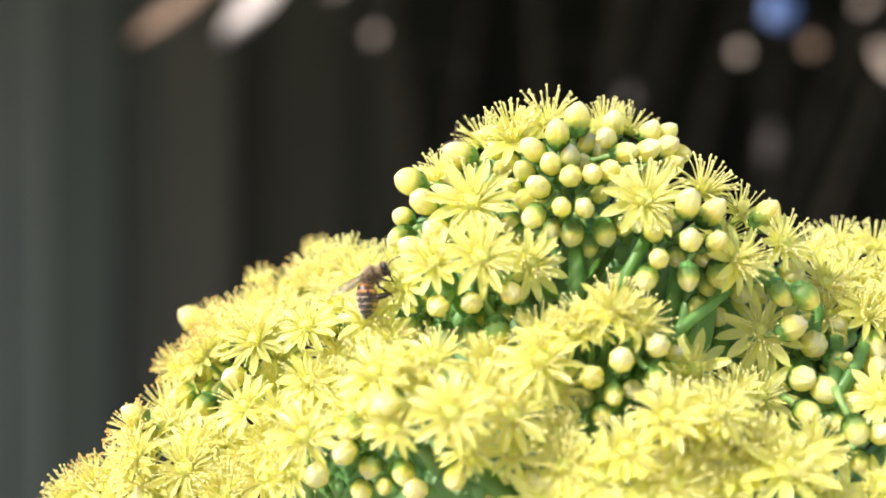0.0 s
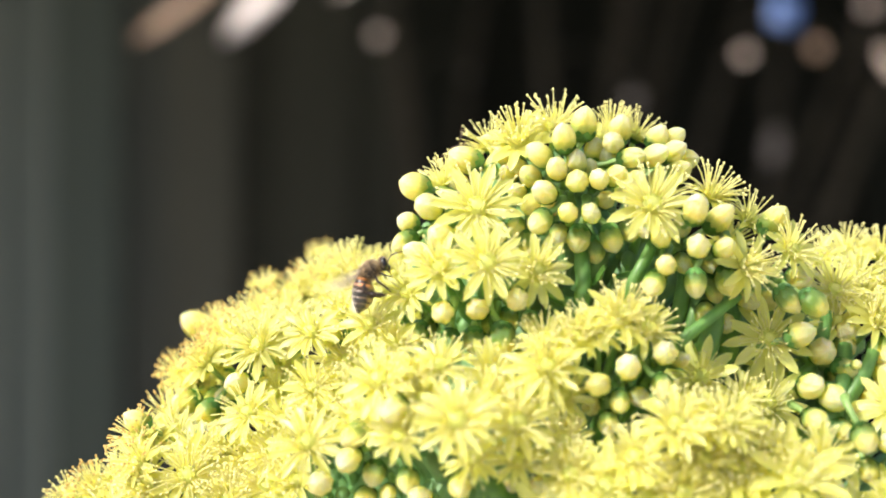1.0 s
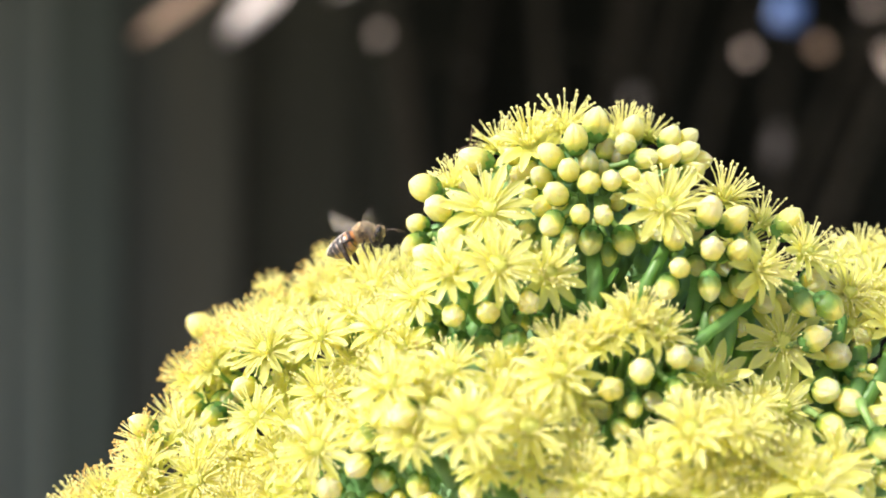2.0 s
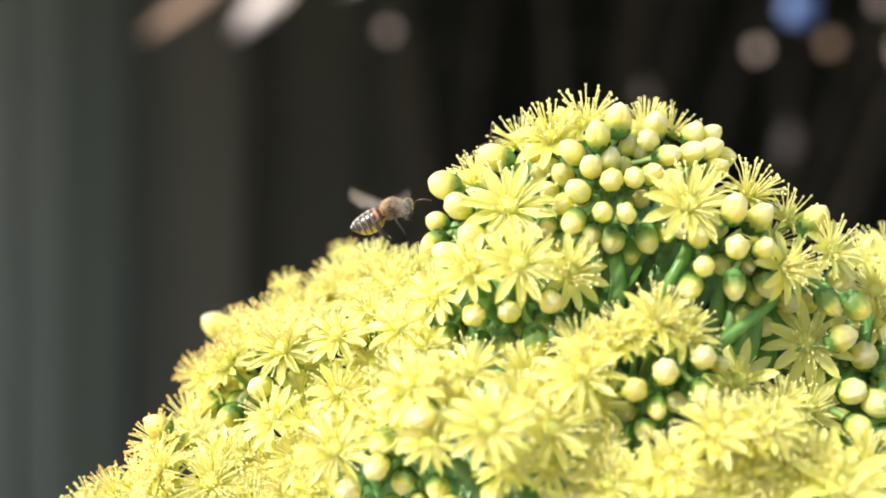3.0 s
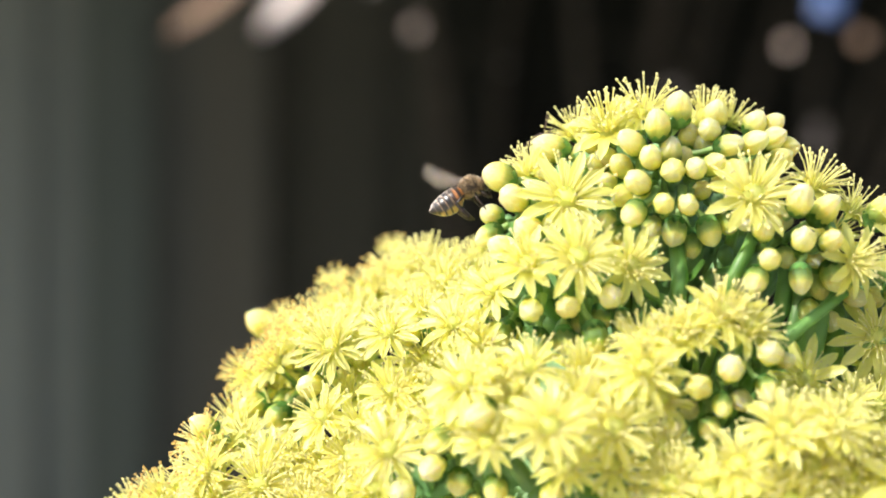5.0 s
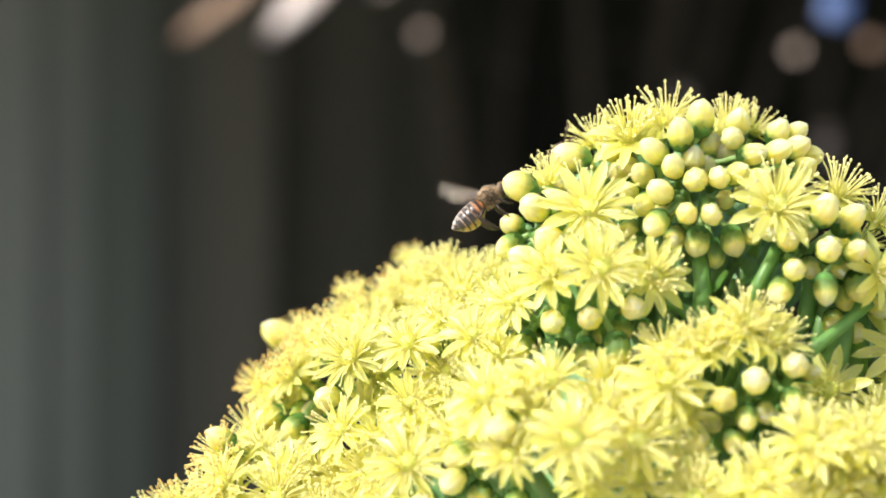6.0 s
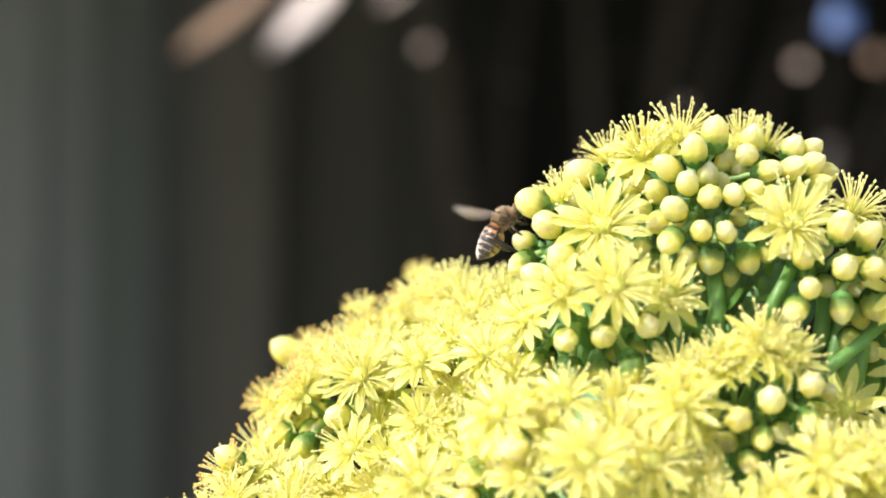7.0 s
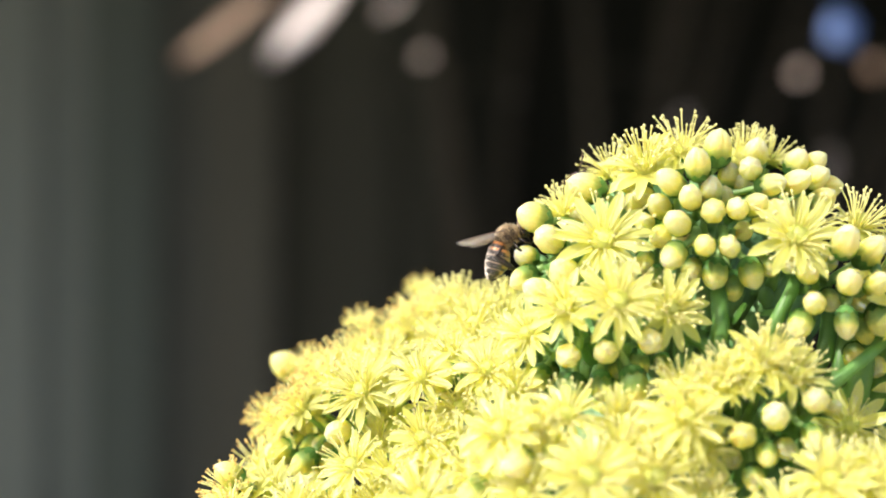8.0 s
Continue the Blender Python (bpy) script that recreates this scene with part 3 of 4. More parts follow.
tip_buds = [
    (-6.4, 371.1, 13, 3.0, -0.85, 0.30), (-3.8, 369, 9.1, 2.9, -0.5, 0.15), (26.2, 373.5, 25.2, 3, 0.1, 0.97),
    (22, 368.3, 22.1, 2.6, -0.17, 0.85), (17.5, 369.5, 19, 2.5, -0.68, 0.51), (3.5, 378.5, 18.5, 3.1, -0.9, 0.35),
    (20.6, 367.1, 16.3, 2.4, -0.17, 0.34), (24.4, 369.6, 17.5, 2.4, 0, 0.85), (24.3, 365.4, 13.9, 2.4, 0, 0),
    (18.1, 365.1, 11.8, 2.6, -0.34, 0.17), (28.4, 365.2, 14.3, 2.3, 0.17, 0.17), (31.7, 366.5, 15, 2.3, 0.51, 0.34),
    (33.7, 379.7, 24.5, 2.5, 0.12, 0.92), (31.7, 372.5, 21.6, 2.4, -0.17, 0.17), (35.1, 370.9, 18.7, 2.3, 0.85, 0.17),
    (39.6, 372.9, 19.1, 2.5, 0.68, 0.34),
]
nest_buds = [
    (43.7, 377, 19.9, 2.6, 0.77, 0.52), (46.1, 378, 18.5, 2.3, 0.92, 0.13), (40.9, 379.5, 22.9, 2.3, 0.46, 0.81),
    (44.2, 380.5, 23, 2.1, 0.76, 0.54), (44.2, 374.4, 15.8, 2.5, 0.77, 0.52), (22.3, 361.1, 7.9, 2.1, 0, 0.17),
    (26.7, 362.3, 7.8, 2.2, 0, 0.09), (17.2, 362.8, 6.2, 2.6, -0.51, -0.51), (15.9, 373.8, 15, 2.4, -0.51, 0.51),
    (16.2, 371.9, 9.7, 2.5, -0.51, -0.34), (24.6, 365.7, 3, 2.5, -0.15, -0.92), (30.8, 365.5, 3.1, 2.5, 0.26, -0.89),
    (27.8, 368.1, 1, 2.4, 0.12, -0.92), (37.1, 364.5, 4.9, 2.1, 0, -0.34),
]
edge_buds = [
    (-7.7, 371.6, 6.1, 2.1, -0.84, 0.39), (-8.2, 367.8, 2.3, 2.3, -0.82, -0.44), (-5.6, 363.9, 0.1, 2.6, -0.85, 0.34),
    (-1, 365.2, 3.1, 2.8, -0.68, 0.51), (39.5, 360, 3.3, 2.3, 0, 0.26), (40.3, 358, -1.8, 2.3, -0.17, 0.17),
    (46.2, 358.1, 1.7, 2.4, 0, 0.34), (51.5, 361.2, 1.4, 2.3, 0.34, 0.34), (46.1, 360.7, 8.5, 2.7, 0.17, 0.68),
    (51, 365.3, 6.8, 2.7, 0.66, 0.66), (62.7, 372.7, 6.5, 2.9, 0.54, 0.76), (46, 360.1, -5.2, 2.5, 0, -0.93),
    (52.5, 363.4, -4.7, 2.8, 0.15, -0.92), (38.2, 359.6, -5.4, 2.4, -0.34, -0.68), (64.2, 365.8, -8.3, 2.6, 0.51, -0.68),
    (68.8, 364.7, -9, 2.8, 0.68, -0.51),
]
belt_buds = [
    (-1, 359.3, -10.7, 2.4, 0, -0.17), (5.4, 358.5, -10.1, 2.5, -0.17, 0.17), (12.7, 357.4, -8.2, 2.5, 0.17, -0.17),
    (-6, 366.4, -15.2, 2.4, -0.51, -0.68), (0.1, 362.8, -17, 2.6, -0.12, -0.92), (4.9, 363.6, -16.2, 2.4, 0, -0.93),
    (10.2, 359.4, -15.6, 2.8, 0.13, -0.92), (-22.5, 374.1, -15, 3, -0.89, 0.26), (32.6, 350.3, -20.2, 2.6, 0, 0.34),
    (27.2, 350.2, -23.4, 2.6, -0.17, 0.17), (39.5, 352.3, -17.7, 2.6, 0, 0.17), (39, 351.8, -23.9, 2.5, 0.17, -0.51),
    (31.1, 350.6, -26.5, 2.2, 0, -0.51), (29.2, 352, -30.5, 2.2, 0, -0.68), (22.5, 353.2, -30.3, 2.4, 0.34, -0.51),
    (42.7, 357, -19.3, 1.9, 0.68, 0.17),
]
lower_buds = [
    (-9.8, 347.6, -27.7, 2.8, -0.51, -0.34), (-16.9, 355.1, -33, 2.6, -0.68, -0.51), (-18.1, 353.6, -37.4, 2.7, -0.34, -0.34),
    (-23.3, 353.8, -41.8, 2.6, 0, 0.17), (-13.5, 355.9, -40.2, 2.3, -0.17, -0.85), (-7.2, 352.8, -41.2, 2.5, 0, -0.68),
    (2.2, 348.7, -41.5, 2.6, 0, -0.34), (11.6, 354.4, -41.4, 2.2, 0, -0.68), (16.3, 349.5, -42.1, 2.4, 0.34, -0.17),
    (-5, 349.8, -44, 2.6, -0.17, 0.17), (-15.1, 356.6, -44.8, 2.3, -0.17, -0.51), (-57.7, 370.2, -47, 2.6, -0.51, -0.34),
    (68.6, 349, -42, 2.6, 0.51, 0.17), (9, 355.4, -45.9, 2.3, 0, -0.68), (-10.9, 355.8, -43.9, 1.9, 0, -0.34),
]
flank_buds = [
    (71.2, 368.6, -18.3, 3, 0.2, 0.09), (68, 362.9, -24.5, 2.8, 0.51, 0), (72.1, 362.4, -26.6, 3, 0.51, -0.34),
    (67.8, 357.6, -30.4, 2.7, 0.34, -0.2), (76.1, 353.6, -33.4, 2.7, 0.17, -0.68), (80.9, 354.2, -34.1, 2.4, 0.17, 0.17),
    (77.2, 356, -39.5, 2.4, 0, -0.51), (83.7, 373.4, -18.6, 3, 0.17, -0.51), (66.3, 365.4, -15, 2.6, 0.85, 0.34),
    (-53.6, 414.4, -15.5, 3.5, -0.75, 0.55), (-34.6, 386.5, -23.8, 2.5, -0.34, -0.17), (-41.1, 378.4, -25.3, 2.6, -0.51, 0),
    (-53.3, 394.5, -30.3, 2.9, -0.92, -0.15), (-48, 386, -31.5, 2.4, -0.66, -0.66), (-60.7, 379, -33, 2.7, -0.76, 0.54),
    (76.8, 364.2, -20.5, 1.1, 0.51, 0.17),
]
inner_buds = [
    (11.8, 379.1, 15.7, 2.2, -0.34, 0.51), (13.4, 375.7, 12.1, 2.2, -0.34, 0.17), (19.4, 370.1, 9, 2.2, -0.17, 0),
    (30.1, 370.7, 10.5, 2.1, 0.17, 0.17), (33.7, 371.2, 11.9, 2.1, 0.34, 0.17), (27, 373, 16.6, 2.1, 0, 0.51),
    (9.6, 369.6, 4.2, 2.2, -0.17, -0.34), (12.9, 370.6, 5, 2.2, -0.17, -0.51), (21.2, 370.7, 3.9, 2.2, 0, -0.68),
    (34.4, 369.8, 4.5, 2.2, 0.34, -0.51), (35.6, 371.3, 14.3, 2.2, 0.51, 0.34), (40.4, 375, 14.5, 2.2, 0.51, 0.51),
    (43.9, 367.1, 5, 2.2, 0.34, 0.17), (49.9, 367.6, -1.5, 2.2, 0.17, -0.51), (44.4, 366.7, -1.5, 2.2, 0.17, -0.51),
    (57.4, 370.7, -8.6, 2.2, 0.51, -0.34),
]
gap_buds = [
    (-44.8, 390.8, -28.7, 2.3, -0.51, -0.17), (-46.6, 391.6, -35.1, 2.3, -0.51, -0.34), (8.2, 366.7, -13.4, 2.2, 0, -0.85),
    (15.7, 364.4, -12.8, 2.1, 0.17, -0.68), (-4.2, 369.8, -14.6, 2.2, -0.34, -0.68), (35.2, 356.1, -26.1, 2.1, 0.17, -0.34),
    (26.4, 357.6, -27.8, 2.1, 0, -0.34), (75.7, 369.4, -21.6, 2.2, 0.85, -0.34), (73.8, 362.5, -32.5, 2.1, 0.51, -0.51),
    (74.9, 360.3, -38.1, 2.1, 0.34, -0.51),
]
deep_buds = [
    (50.4, 367.2, -6.4, 2.4, 0.17, -0.85), (48.7, 366.6, -11.2, 2.4, 0, -0.51), (53, 370, -13, 2.2, 0.17, -0.34),
    (28.3, 375.2, 20.4, 2.2, 0, 0.85), (30.7, 375.5, 19.1, 2.1, 0, 0.51), (77, 375.8, -17.6, 2.4, 0.51, -0.34),
    (75.4, 373.3, -23, 2.4, 0.68, -0.34), (78, 372.4, -24, 2.2, 0.51, -0.34), (77.4, 367.1, -30.2, 2.4, 0.51, -0.34),
    (14.8, 369.7, 2.3, 2.2, 0, -0.85), (11, 379.6, 19.3, 2.2, -0.68, 0.51), (13.5, 378.3, 17, 2.2, -0.68, 0.17),
    (11.4, 365.3, -12.3, 2.2, 0, -0.93),
]
nook_buds = [
    (-47, 392, -29.5, 2.5, -0.3, -0.5), (-43.5, 388, -31.8, 2.4, -0.2, -0.55), (-48.5, 394, -33.0, 2.2, -0.3, -0.6), (2.0, 377, 13.7, 2.4, -0.3, 0.3),
    (68.1, 375.6, -4.5, 2.7, 0.51, 0), (61.8, 374.1, -8.7, 2.4, 0.34, -0.17), (69.9, 377.8, -6.6, 2.4, 0.34, -0.17),
    (83.7, 371.1, -22.8, 2.6, 0.17, -0.17), (80.5, 368.9, -27, 2.4, 0.17, -0.17), (85.1, 374.7, -20.3, 2.4, 0.17, 0),
    (77.1, 376.2, -14.8, 2.4, 0.34, 0),
]
ALL_FLOWERS = [crown_flowers, shoulder_flowers, skirt_flowers, shade_flowers, east_flowers, rear_flowers, west_flowers, fill_flowers, fill_low_flowers, fill_back_flowers, tuft_flowers, hollow_flowers]
ALL_BUDS = [tip_buds, nest_buds, edge_buds, belt_buds, lower_buds, flank_buds, inner_buds, gap_buds, deep_buds, nook_buds]
STALKS = [
    (46.8, 368.4, -14.0, 48.6, 374.2, -3.2, 2.0),
    (44.1, 369.2, -10.8, 45.7, 374.8, -1.0, 1.6),
    (53.8, 372.2, -18.5, 54.4, 378.6, -6.6, 2.2),
    (25.3, 367.6, 1.2, 24.6, 362.8, -12.7, 1.6),
    (41.8, 358.1, -16.8, 54.7, 365.5, -7.6, 1.1),
    (34.6, 362.7, -5.0, 40.0, 369.5, 4.7, 1.2),
    (4.3, 353.1, -39.9, 13.7, 355.2, -48.0, 2.1),
    (9.2, 363.9, -8.5, 7.1, 366.8, -17.2, 1.1),
    (18.9, 365.3, -7.4, 24.2, 363.6, -11.1, 1.1),
    (73.1, 364.3, -29.9, 76.6, 373.8, -17.5, 1.6),
    (76.3, 366.9, -26.9, 81.5, 371.1, -18.5, 1.4),
    (71.5, 364.5, -36.4, 77.7, 368.3, -28.1, 1.8),
    (69.7, 372.3, -21.8, 73.7, 375.7, -11.0, 1.3),
    (50.9, 371.3, -8.6, 49.3, 367.1, -17.2, 2.2),
    (-4.2, 367.9, 5.0, 0.7, 371.8, 6.1, 0.8),
    (-5.3, 367.9, 2.8, 1.7, 371.0, 5.6, 0.9),
    (29.0, 357.3, -27.3, 32.4, 359.3, -22.1, 1.2),
    (-46.5, 403.0, -24.8, -47.8, 394.3, -34.7, 1.1),
    (-21.5, 376.1, -17.6, -25.0, 378.4, -22.2, 0.8),
    (36.0, 363.7, -17.0, 30.1, 357.9, -33.6, 1.3),
]
AXIS = Vector((0.020, 0.402, 0))


def petal_mesh(rng):
    """A lance-shaped keeled petal of length 1 along x."""
    bm = bmesh.new()
    rows, n = [], 6
    bend, twist, wide = rng.uniform(-0.30, 0.02), rng.uniform(-0.25, 0.25), rng.uniform(0.100, 0.126)
    for i in range(n + 1):
        s = i / n
        w = wide * (0.35 + 0.65 * math.sin(math.pi * min(1.0, 0.12 + 0.80 * s)) ** 0.9) * (1 if s < 0.72 else max(0.06, math.sqrt(max(0, 1 - ((s - 0.72) / 0.28) ** 2))))
        x, z, a = 0.14 + 0.86 * s, 0.10 * math.sin(1.6 * s) + bend * s * s, twist * s
        up = 0.30 * w
        rows.append([bm.verts.new((x, c * w * math.cos(a), z + abs(c) * up + c * w * math.sin(a))) for c in (-1, -0.5, 0, 0.5, 1)])
    for a, b in zip(rows, rows[1:]):
        for j in range(4):
            bm.faces.new((a[j], b[j], b[j + 1], a[j + 1]))
    return to_mesh("petal", bm, PETAL)


def corolla_mesh(rng, petals, skin):
    bm = bmesh.new()
    n = rng.choice((11, 12, 12, 13))
    for k in range(n):
        src = petals[rng.randrange(len(petals))]
        spin = pose(0, 0, 0, rng.uniform(-14, 14), -rng.uniform(-6, 24), 360 * k / n + rng.uniform(-6, 6))
        verts = [bm.verts.new(spin @ v.co) for v in src.vertices]
        for p in src.polygons:
            bm.faces.new([verts[i] for i in p.vertices])
    return to_mesh("corolla", bm, skin)


def stamen_meshes(rng, closed=0.0):
    """Dozens of arched filaments, and the anthers on their ends."""
    threads, knobs = bmesh.new(), bmesh.new()
    n = rng.choice((36, 40, 44))
    for k in range(n):
        a = 2 * math.pi * k / n + rng.uniform(-0.12, 0.12)
        lean = (radians(rng.uniform(38, 74)) if k % 2 else radians(rng.uniform(10, 46))) * (1 - closed)
        long = rng.uniform(0.66, 0.88)
        out, r0 = Vector((math.cos(a), math.sin(a), 0)), 0.15
        path = []
        for i in range(4):
            s = i / 3
            tilt = lean * (0.75 + 0.35 * s)
            path.append(out * (r0 + long * s * math.sin(tilt)) + Vector((0, 0, 0.05 + long * s * math.cos(tilt))))
        tube(threads, path, [0.023, 0.020, 0.016, 0.013], 4)
        tip = (path[-1] - path[-2]).normalized()
        ball(knobs, path[-1] + tip * 0.025, (0.033, 0.033, 0.042), 4, 6, tip.to_track_quat("Z", "Y").to_matrix())
    return to_mesh("stamen_tuft", threads, FILAMENT), knobs


def pistil_mesh(rng):
    """A low dome of carpels in a ring, with short styles."""
    bm = bmesh.new()
    n = 9
    ball(bm, (0, 0, 0.07), (0.25, 0.25, 0.22), 8, 16)
    for k in range(n):
        a = 2 * math.pi * k / n
        c, s = math.cos(a), math.sin(a)
        ball(bm, (0.13 * c, 0.13 * s, 0.15), (0.062, 0.062, 0.10), 5, 7)
        tube(bm, [(0.12 * c, 0.12 * s, 0.22), (0.145 * c, 0.145 * s, 0.30), (0.18 * c, 0.18 * s, 0.36)], [0.022, 0.014, 0.010], 4)
    return to_mesh("pistil", bm, PISTIL)


def calyx_mesh():
    """A green cup of pointed sepals."""
    bm = bmesh.new()
    sides = 20
    grid = []
    for i, (r, z) in enumerate(((0.07, -0.22), (0.16, -0.17), (0.21, -0.09), (0.25, -0.04))):
        grid.append([bm.verts.new(((r + (0.13 * (k % 2) - 0.03 if i == 3 else 0)) * math.cos(2 * math.pi * k / sides), (r + (0.13 * (k % 2) - 0.03 if i == 3 else 0)) * math.sin(2 * math.pi * k / sides), z + (0.05 * (k % 2) if i == 3 else 0))) for k in range(sides)])
    for a, b in zip(grid, grid[1:]):
        for k in range(sides):
            bm.faces.new((a[k], a[(k + 1) % sides], b[(k + 1) % sides], b[k]))
    bm.faces.new(grid[0][::-1])
    bmesh.ops.solidify(bm, geom=list(bm.faces), thickness=0.015)
    return to_mesh("calyx", bm, SEPAL)


def bud_mesh(rng, skin):
    """A plump bud of folded petals: an ovoid, half-width about 1, with turning ridges and a blunt point."""
    bm = bmesh.new()
    sides, rings, ridges = 40, 16, rng.choice((5, 6, 7))
    long, swirl, deep = rng.uniform(1.14, 1.36), rng.uniform(0.4, 1.1), rng.uniform(0.16, 0.26)
    shift = rng.uniform(0, 20)
    grid = []
    for i in range(1, rings):
        v = i / rings
        z = -long * math.cos(math.pi * v)
        r = math.sin(math.pi * v) ** 0.88
        if v > 0.5:
            r *= 1 - 0.42 * (v - 0.5) ** 1.4
        if v > 0.8:
            z += 0.10 * long * ((v - 0.8) / 0.2) ** 2
        ring = []
        for k in range(sides):
            a = 2 * math.pi * k / sides
            g = 1 - deep * (0.25 + v * v) * (1 - abs(math.sin(ridges * a / 2)) ** 0.45) - 0.012 * (0.5 + 0.5 * math.cos(13 * a + shift))
            g += 0.05 * noise.noise((1.4 * math.cos(a) + shift, 1.4 * math.sin(a), 1.6 * v))
            ring.append(bm.verts.new((r * g * math.cos(a + swirl * v), r * g * math.sin(a + swirl * v), z)))
        grid.append(ring)
    for a, b in zip(grid, grid[1:]):
        for k in range(sides):
            bm.faces.new((a[k], a[(k + 1) % sides], b[(k + 1) % sides], b[k]))
    for ring, z, flip in ((grid[0], -long, True), (grid[-1], long * 1.11, False)):
        tip = bm.verts.new((0, 0, z))
        for k in range(sides):
            bm.faces.new((ring[(k + 1) % sides], ring[k], tip) if flip else (ring[k], ring[(k + 1) % sides], tip))
    return to_mesh("bud", bm, skin)


def bud_calyx_mesh():
    """A green cup that holds the foot of a bud, with ten blunt teeth."""
    bm = bmesh.new()
    sides = 20
    grid = []
    for i, (r, z) in enumerate(((0.30, -1.30), (0.62, -1.16), (0.88, -0.86), (1.01, -0.50))):
        grid.append([bm.verts.new((r * math.cos(2 * math.pi * k / sides), r * math.sin(2 * math.pi * k / sides), z + (0.26 * (k % 2) - 0.1 if i == 3 else 0))) for k in range(sides)])
    for a, b in zip(grid, grid[1:]):
        for k in range(sides):
            bm.faces.new((a[k], a[(k + 1) % sides], b[(k + 1) % sides], b[k]))
    bm.faces.new(grid[0][::-1])
    bmesh.ops.solidify(bm, geom=list(bm.faces), thickness=0.04)
    return to_mesh("calyx", bm, SEPAL)


def pedicel_mesh(rng):
    """A fleshy stalk of length 1 that hangs from the origin along -z with a slight bend."""
    bm = bmesh.new()
    b, c = rng.uniform(-0.16, 0.16), rng.uniform(-0.16, 0.16)
    tube(bm, [(b * math.sin(2.4 * s), c * math.sin(2.4 * s), -s) for s in (0, 0.2, 0.45, 0.7, 1.0)], [0.085, 0.06, 0.06, 0.075, 0.10], 7)
    return to_mesh("pedicel", bm, PEDICEL)


def build_aeonium():
    rng = random.Random(21)
    plant = group("aeonium", pose(AXIS.x, AXIS.y, 0), "aeonium in full bloom, dense cone of starry yellow flowers and buds", "plant")
    inv = Matrix.Translation(-Vector((AXIS.x, AXIS.y, 0)))
    petals = [petal_mesh(rng) for _ in range(7)]
    corollas = [corolla_mesh(rng, petals, PETAL_FAR) for k in range(9)]
    dimmed_corollas = [corolla_mesh(rng, petals, PETAL_DIMMED) for k in range(4)]
    stamens = []
    for k in range(8):
        threads, knobs = stamen_meshes(rng, 0.0 if k < 6 else 0.45)
        spare = knobs.copy()
        stamens.append((threads, to_mesh("anther_crown", knobs, ANTHER), to_mesh("anther_crown", spare, OLD_ANTHER)))
    pistils = [pistil_mesh(rng) for k in range(2)]
    calyx, cup = calyx_mesh(), bud_calyx_mesh()
    buds = [bud_mesh(rng, BUD) for k in range(7)]
    young = [bud_mesh(rng, YOUNG_BUD) for k in range(4)]
    stalks = [pedicel_mesh(rng) for k in range(5)]
    plain_pose = Matrix()

    def flower(place, way, size, fine, spent, faded=False, dimmed=False):
        up = fine and way.z > 0.72 and not faded
        short, tall = (0.86, Matrix.Diagonal((1.08, 1.08, 1.16, 1))) if up else (1.08, Matrix.Scale(0.72, 4)) if faded else (1.0, plain_pose)
        at = inv @ facing(place, way, rng.uniform(0, 360), size)
        ob = part("flower", pistils[rng.randrange(2)], None, plant, at=at)
        if fine:
            n = rng.choice((11, 12, 12, 13))
            for k in range(n):
                part("petal", petals[rng.randrange(7)], None, ob, at=pose(0, 0, 0, rng.uniform(-12, 12), -rng.uniform(-8, 22), 360 * k / n + rng.uniform(-6, 6)) @ Matrix.Diagonal((short, 1.08 * short, short, 1)))
        else:
            part("corolla", dimmed_corollas[rng.randrange(4)] if dimmed else corollas[rng.randrange(9)], None, ob, at=Matrix.Scale(short, 4))
        threads, fresh, old = stamens[rng.randrange(8)]
        tagged(part("stamen_tuft", threads, None, ob, at=tall), kind="stuff")
        top = part("anther_crown", old if spent else fresh, None, ob, "browned anthers" if spent else "", at=tall)
        tagged(top, kind="stuff")
        part("calyx", calyx, None, ob, at=plain_pose)
        part("pedicel", stalks[rng.randrange(5)], None, ob, at=pose(0, 0, -0.1) @ Matrix.Diagonal((1.3, 1.3, 1.9, 1)))

    def bud(place, way, size):
        at = inv @ facing(place, way, rng.uniform(0, 360), size)
        at = at @ Matrix.Diagonal((rng.uniform(0.92, 1.06), rng.uniform(0.92, 1.06), rng.uniform(0.96, 1.14), 1))
        unripe = way.z < -0.4
        ob = part("bud", young[rng.randrange(4)] if unripe else buds[rng.randrange(7)], None, plant, "half-green young bud" if unripe else "", at=at)
        part("calyx", cup, None, ob, at=plain_pose)
        part("pedicel", stalks[rng.randrange(5)], None, ob, at=pose(0, 0, -1.1) @ Matrix.Diagonal((4.4, 4.4, 2.7, 1)))
        return ob

    def aim(lean_x, lean_z):
        y = math.sqrt(max(0.03, 1 - lean_x ** 2 - lean_z ** 2))
        return Vector((lean_x, -y, lean_z))

    lift = Vector((0, 0, EYE))
    for rows in ALL_FLOWERS:
        faded = rows is shade_flowers
        fine = rows is crown_flowers or rows is shoulder_flowers or faded
        for x, y, z, r, lx, lz in rows:
            flower(Vector((x, y, z)) / 1000 + lift, aim(lx, lz), r / 1000, fine, (rows is rear_flowers or rows is west_flowers or rows is tuft_flowers) and lx < -0.4 or 4.1 < r < 4.45 and rows is tuft_flowers, faded, rows is rear_flowers or rows is west_flowers or rows is fill_back_flowers)
    for rows in ALL_BUDS:
        for x, y, z, r, lx, lz in rows:
            made = bud(Vector((x, y, z)) / 1000 + lift, aim(lx, lz), r * 0.00091)
            # the lens stays focused on one bud in the middle of the head
            if rows is tip_buds and x == 26.2:
                cam.data.dof.focus_object = made

    def girth(z):
        return 0.016 + (0.030 - z) * 0.78 if z > -0.06 else 0.086 - (-0.06 - z) * 0.5

    # the side that is turned away, and the skirt below the view
    for i in range(150):
        z = 0.028 - 0.118 * (i + 0.5) / 150
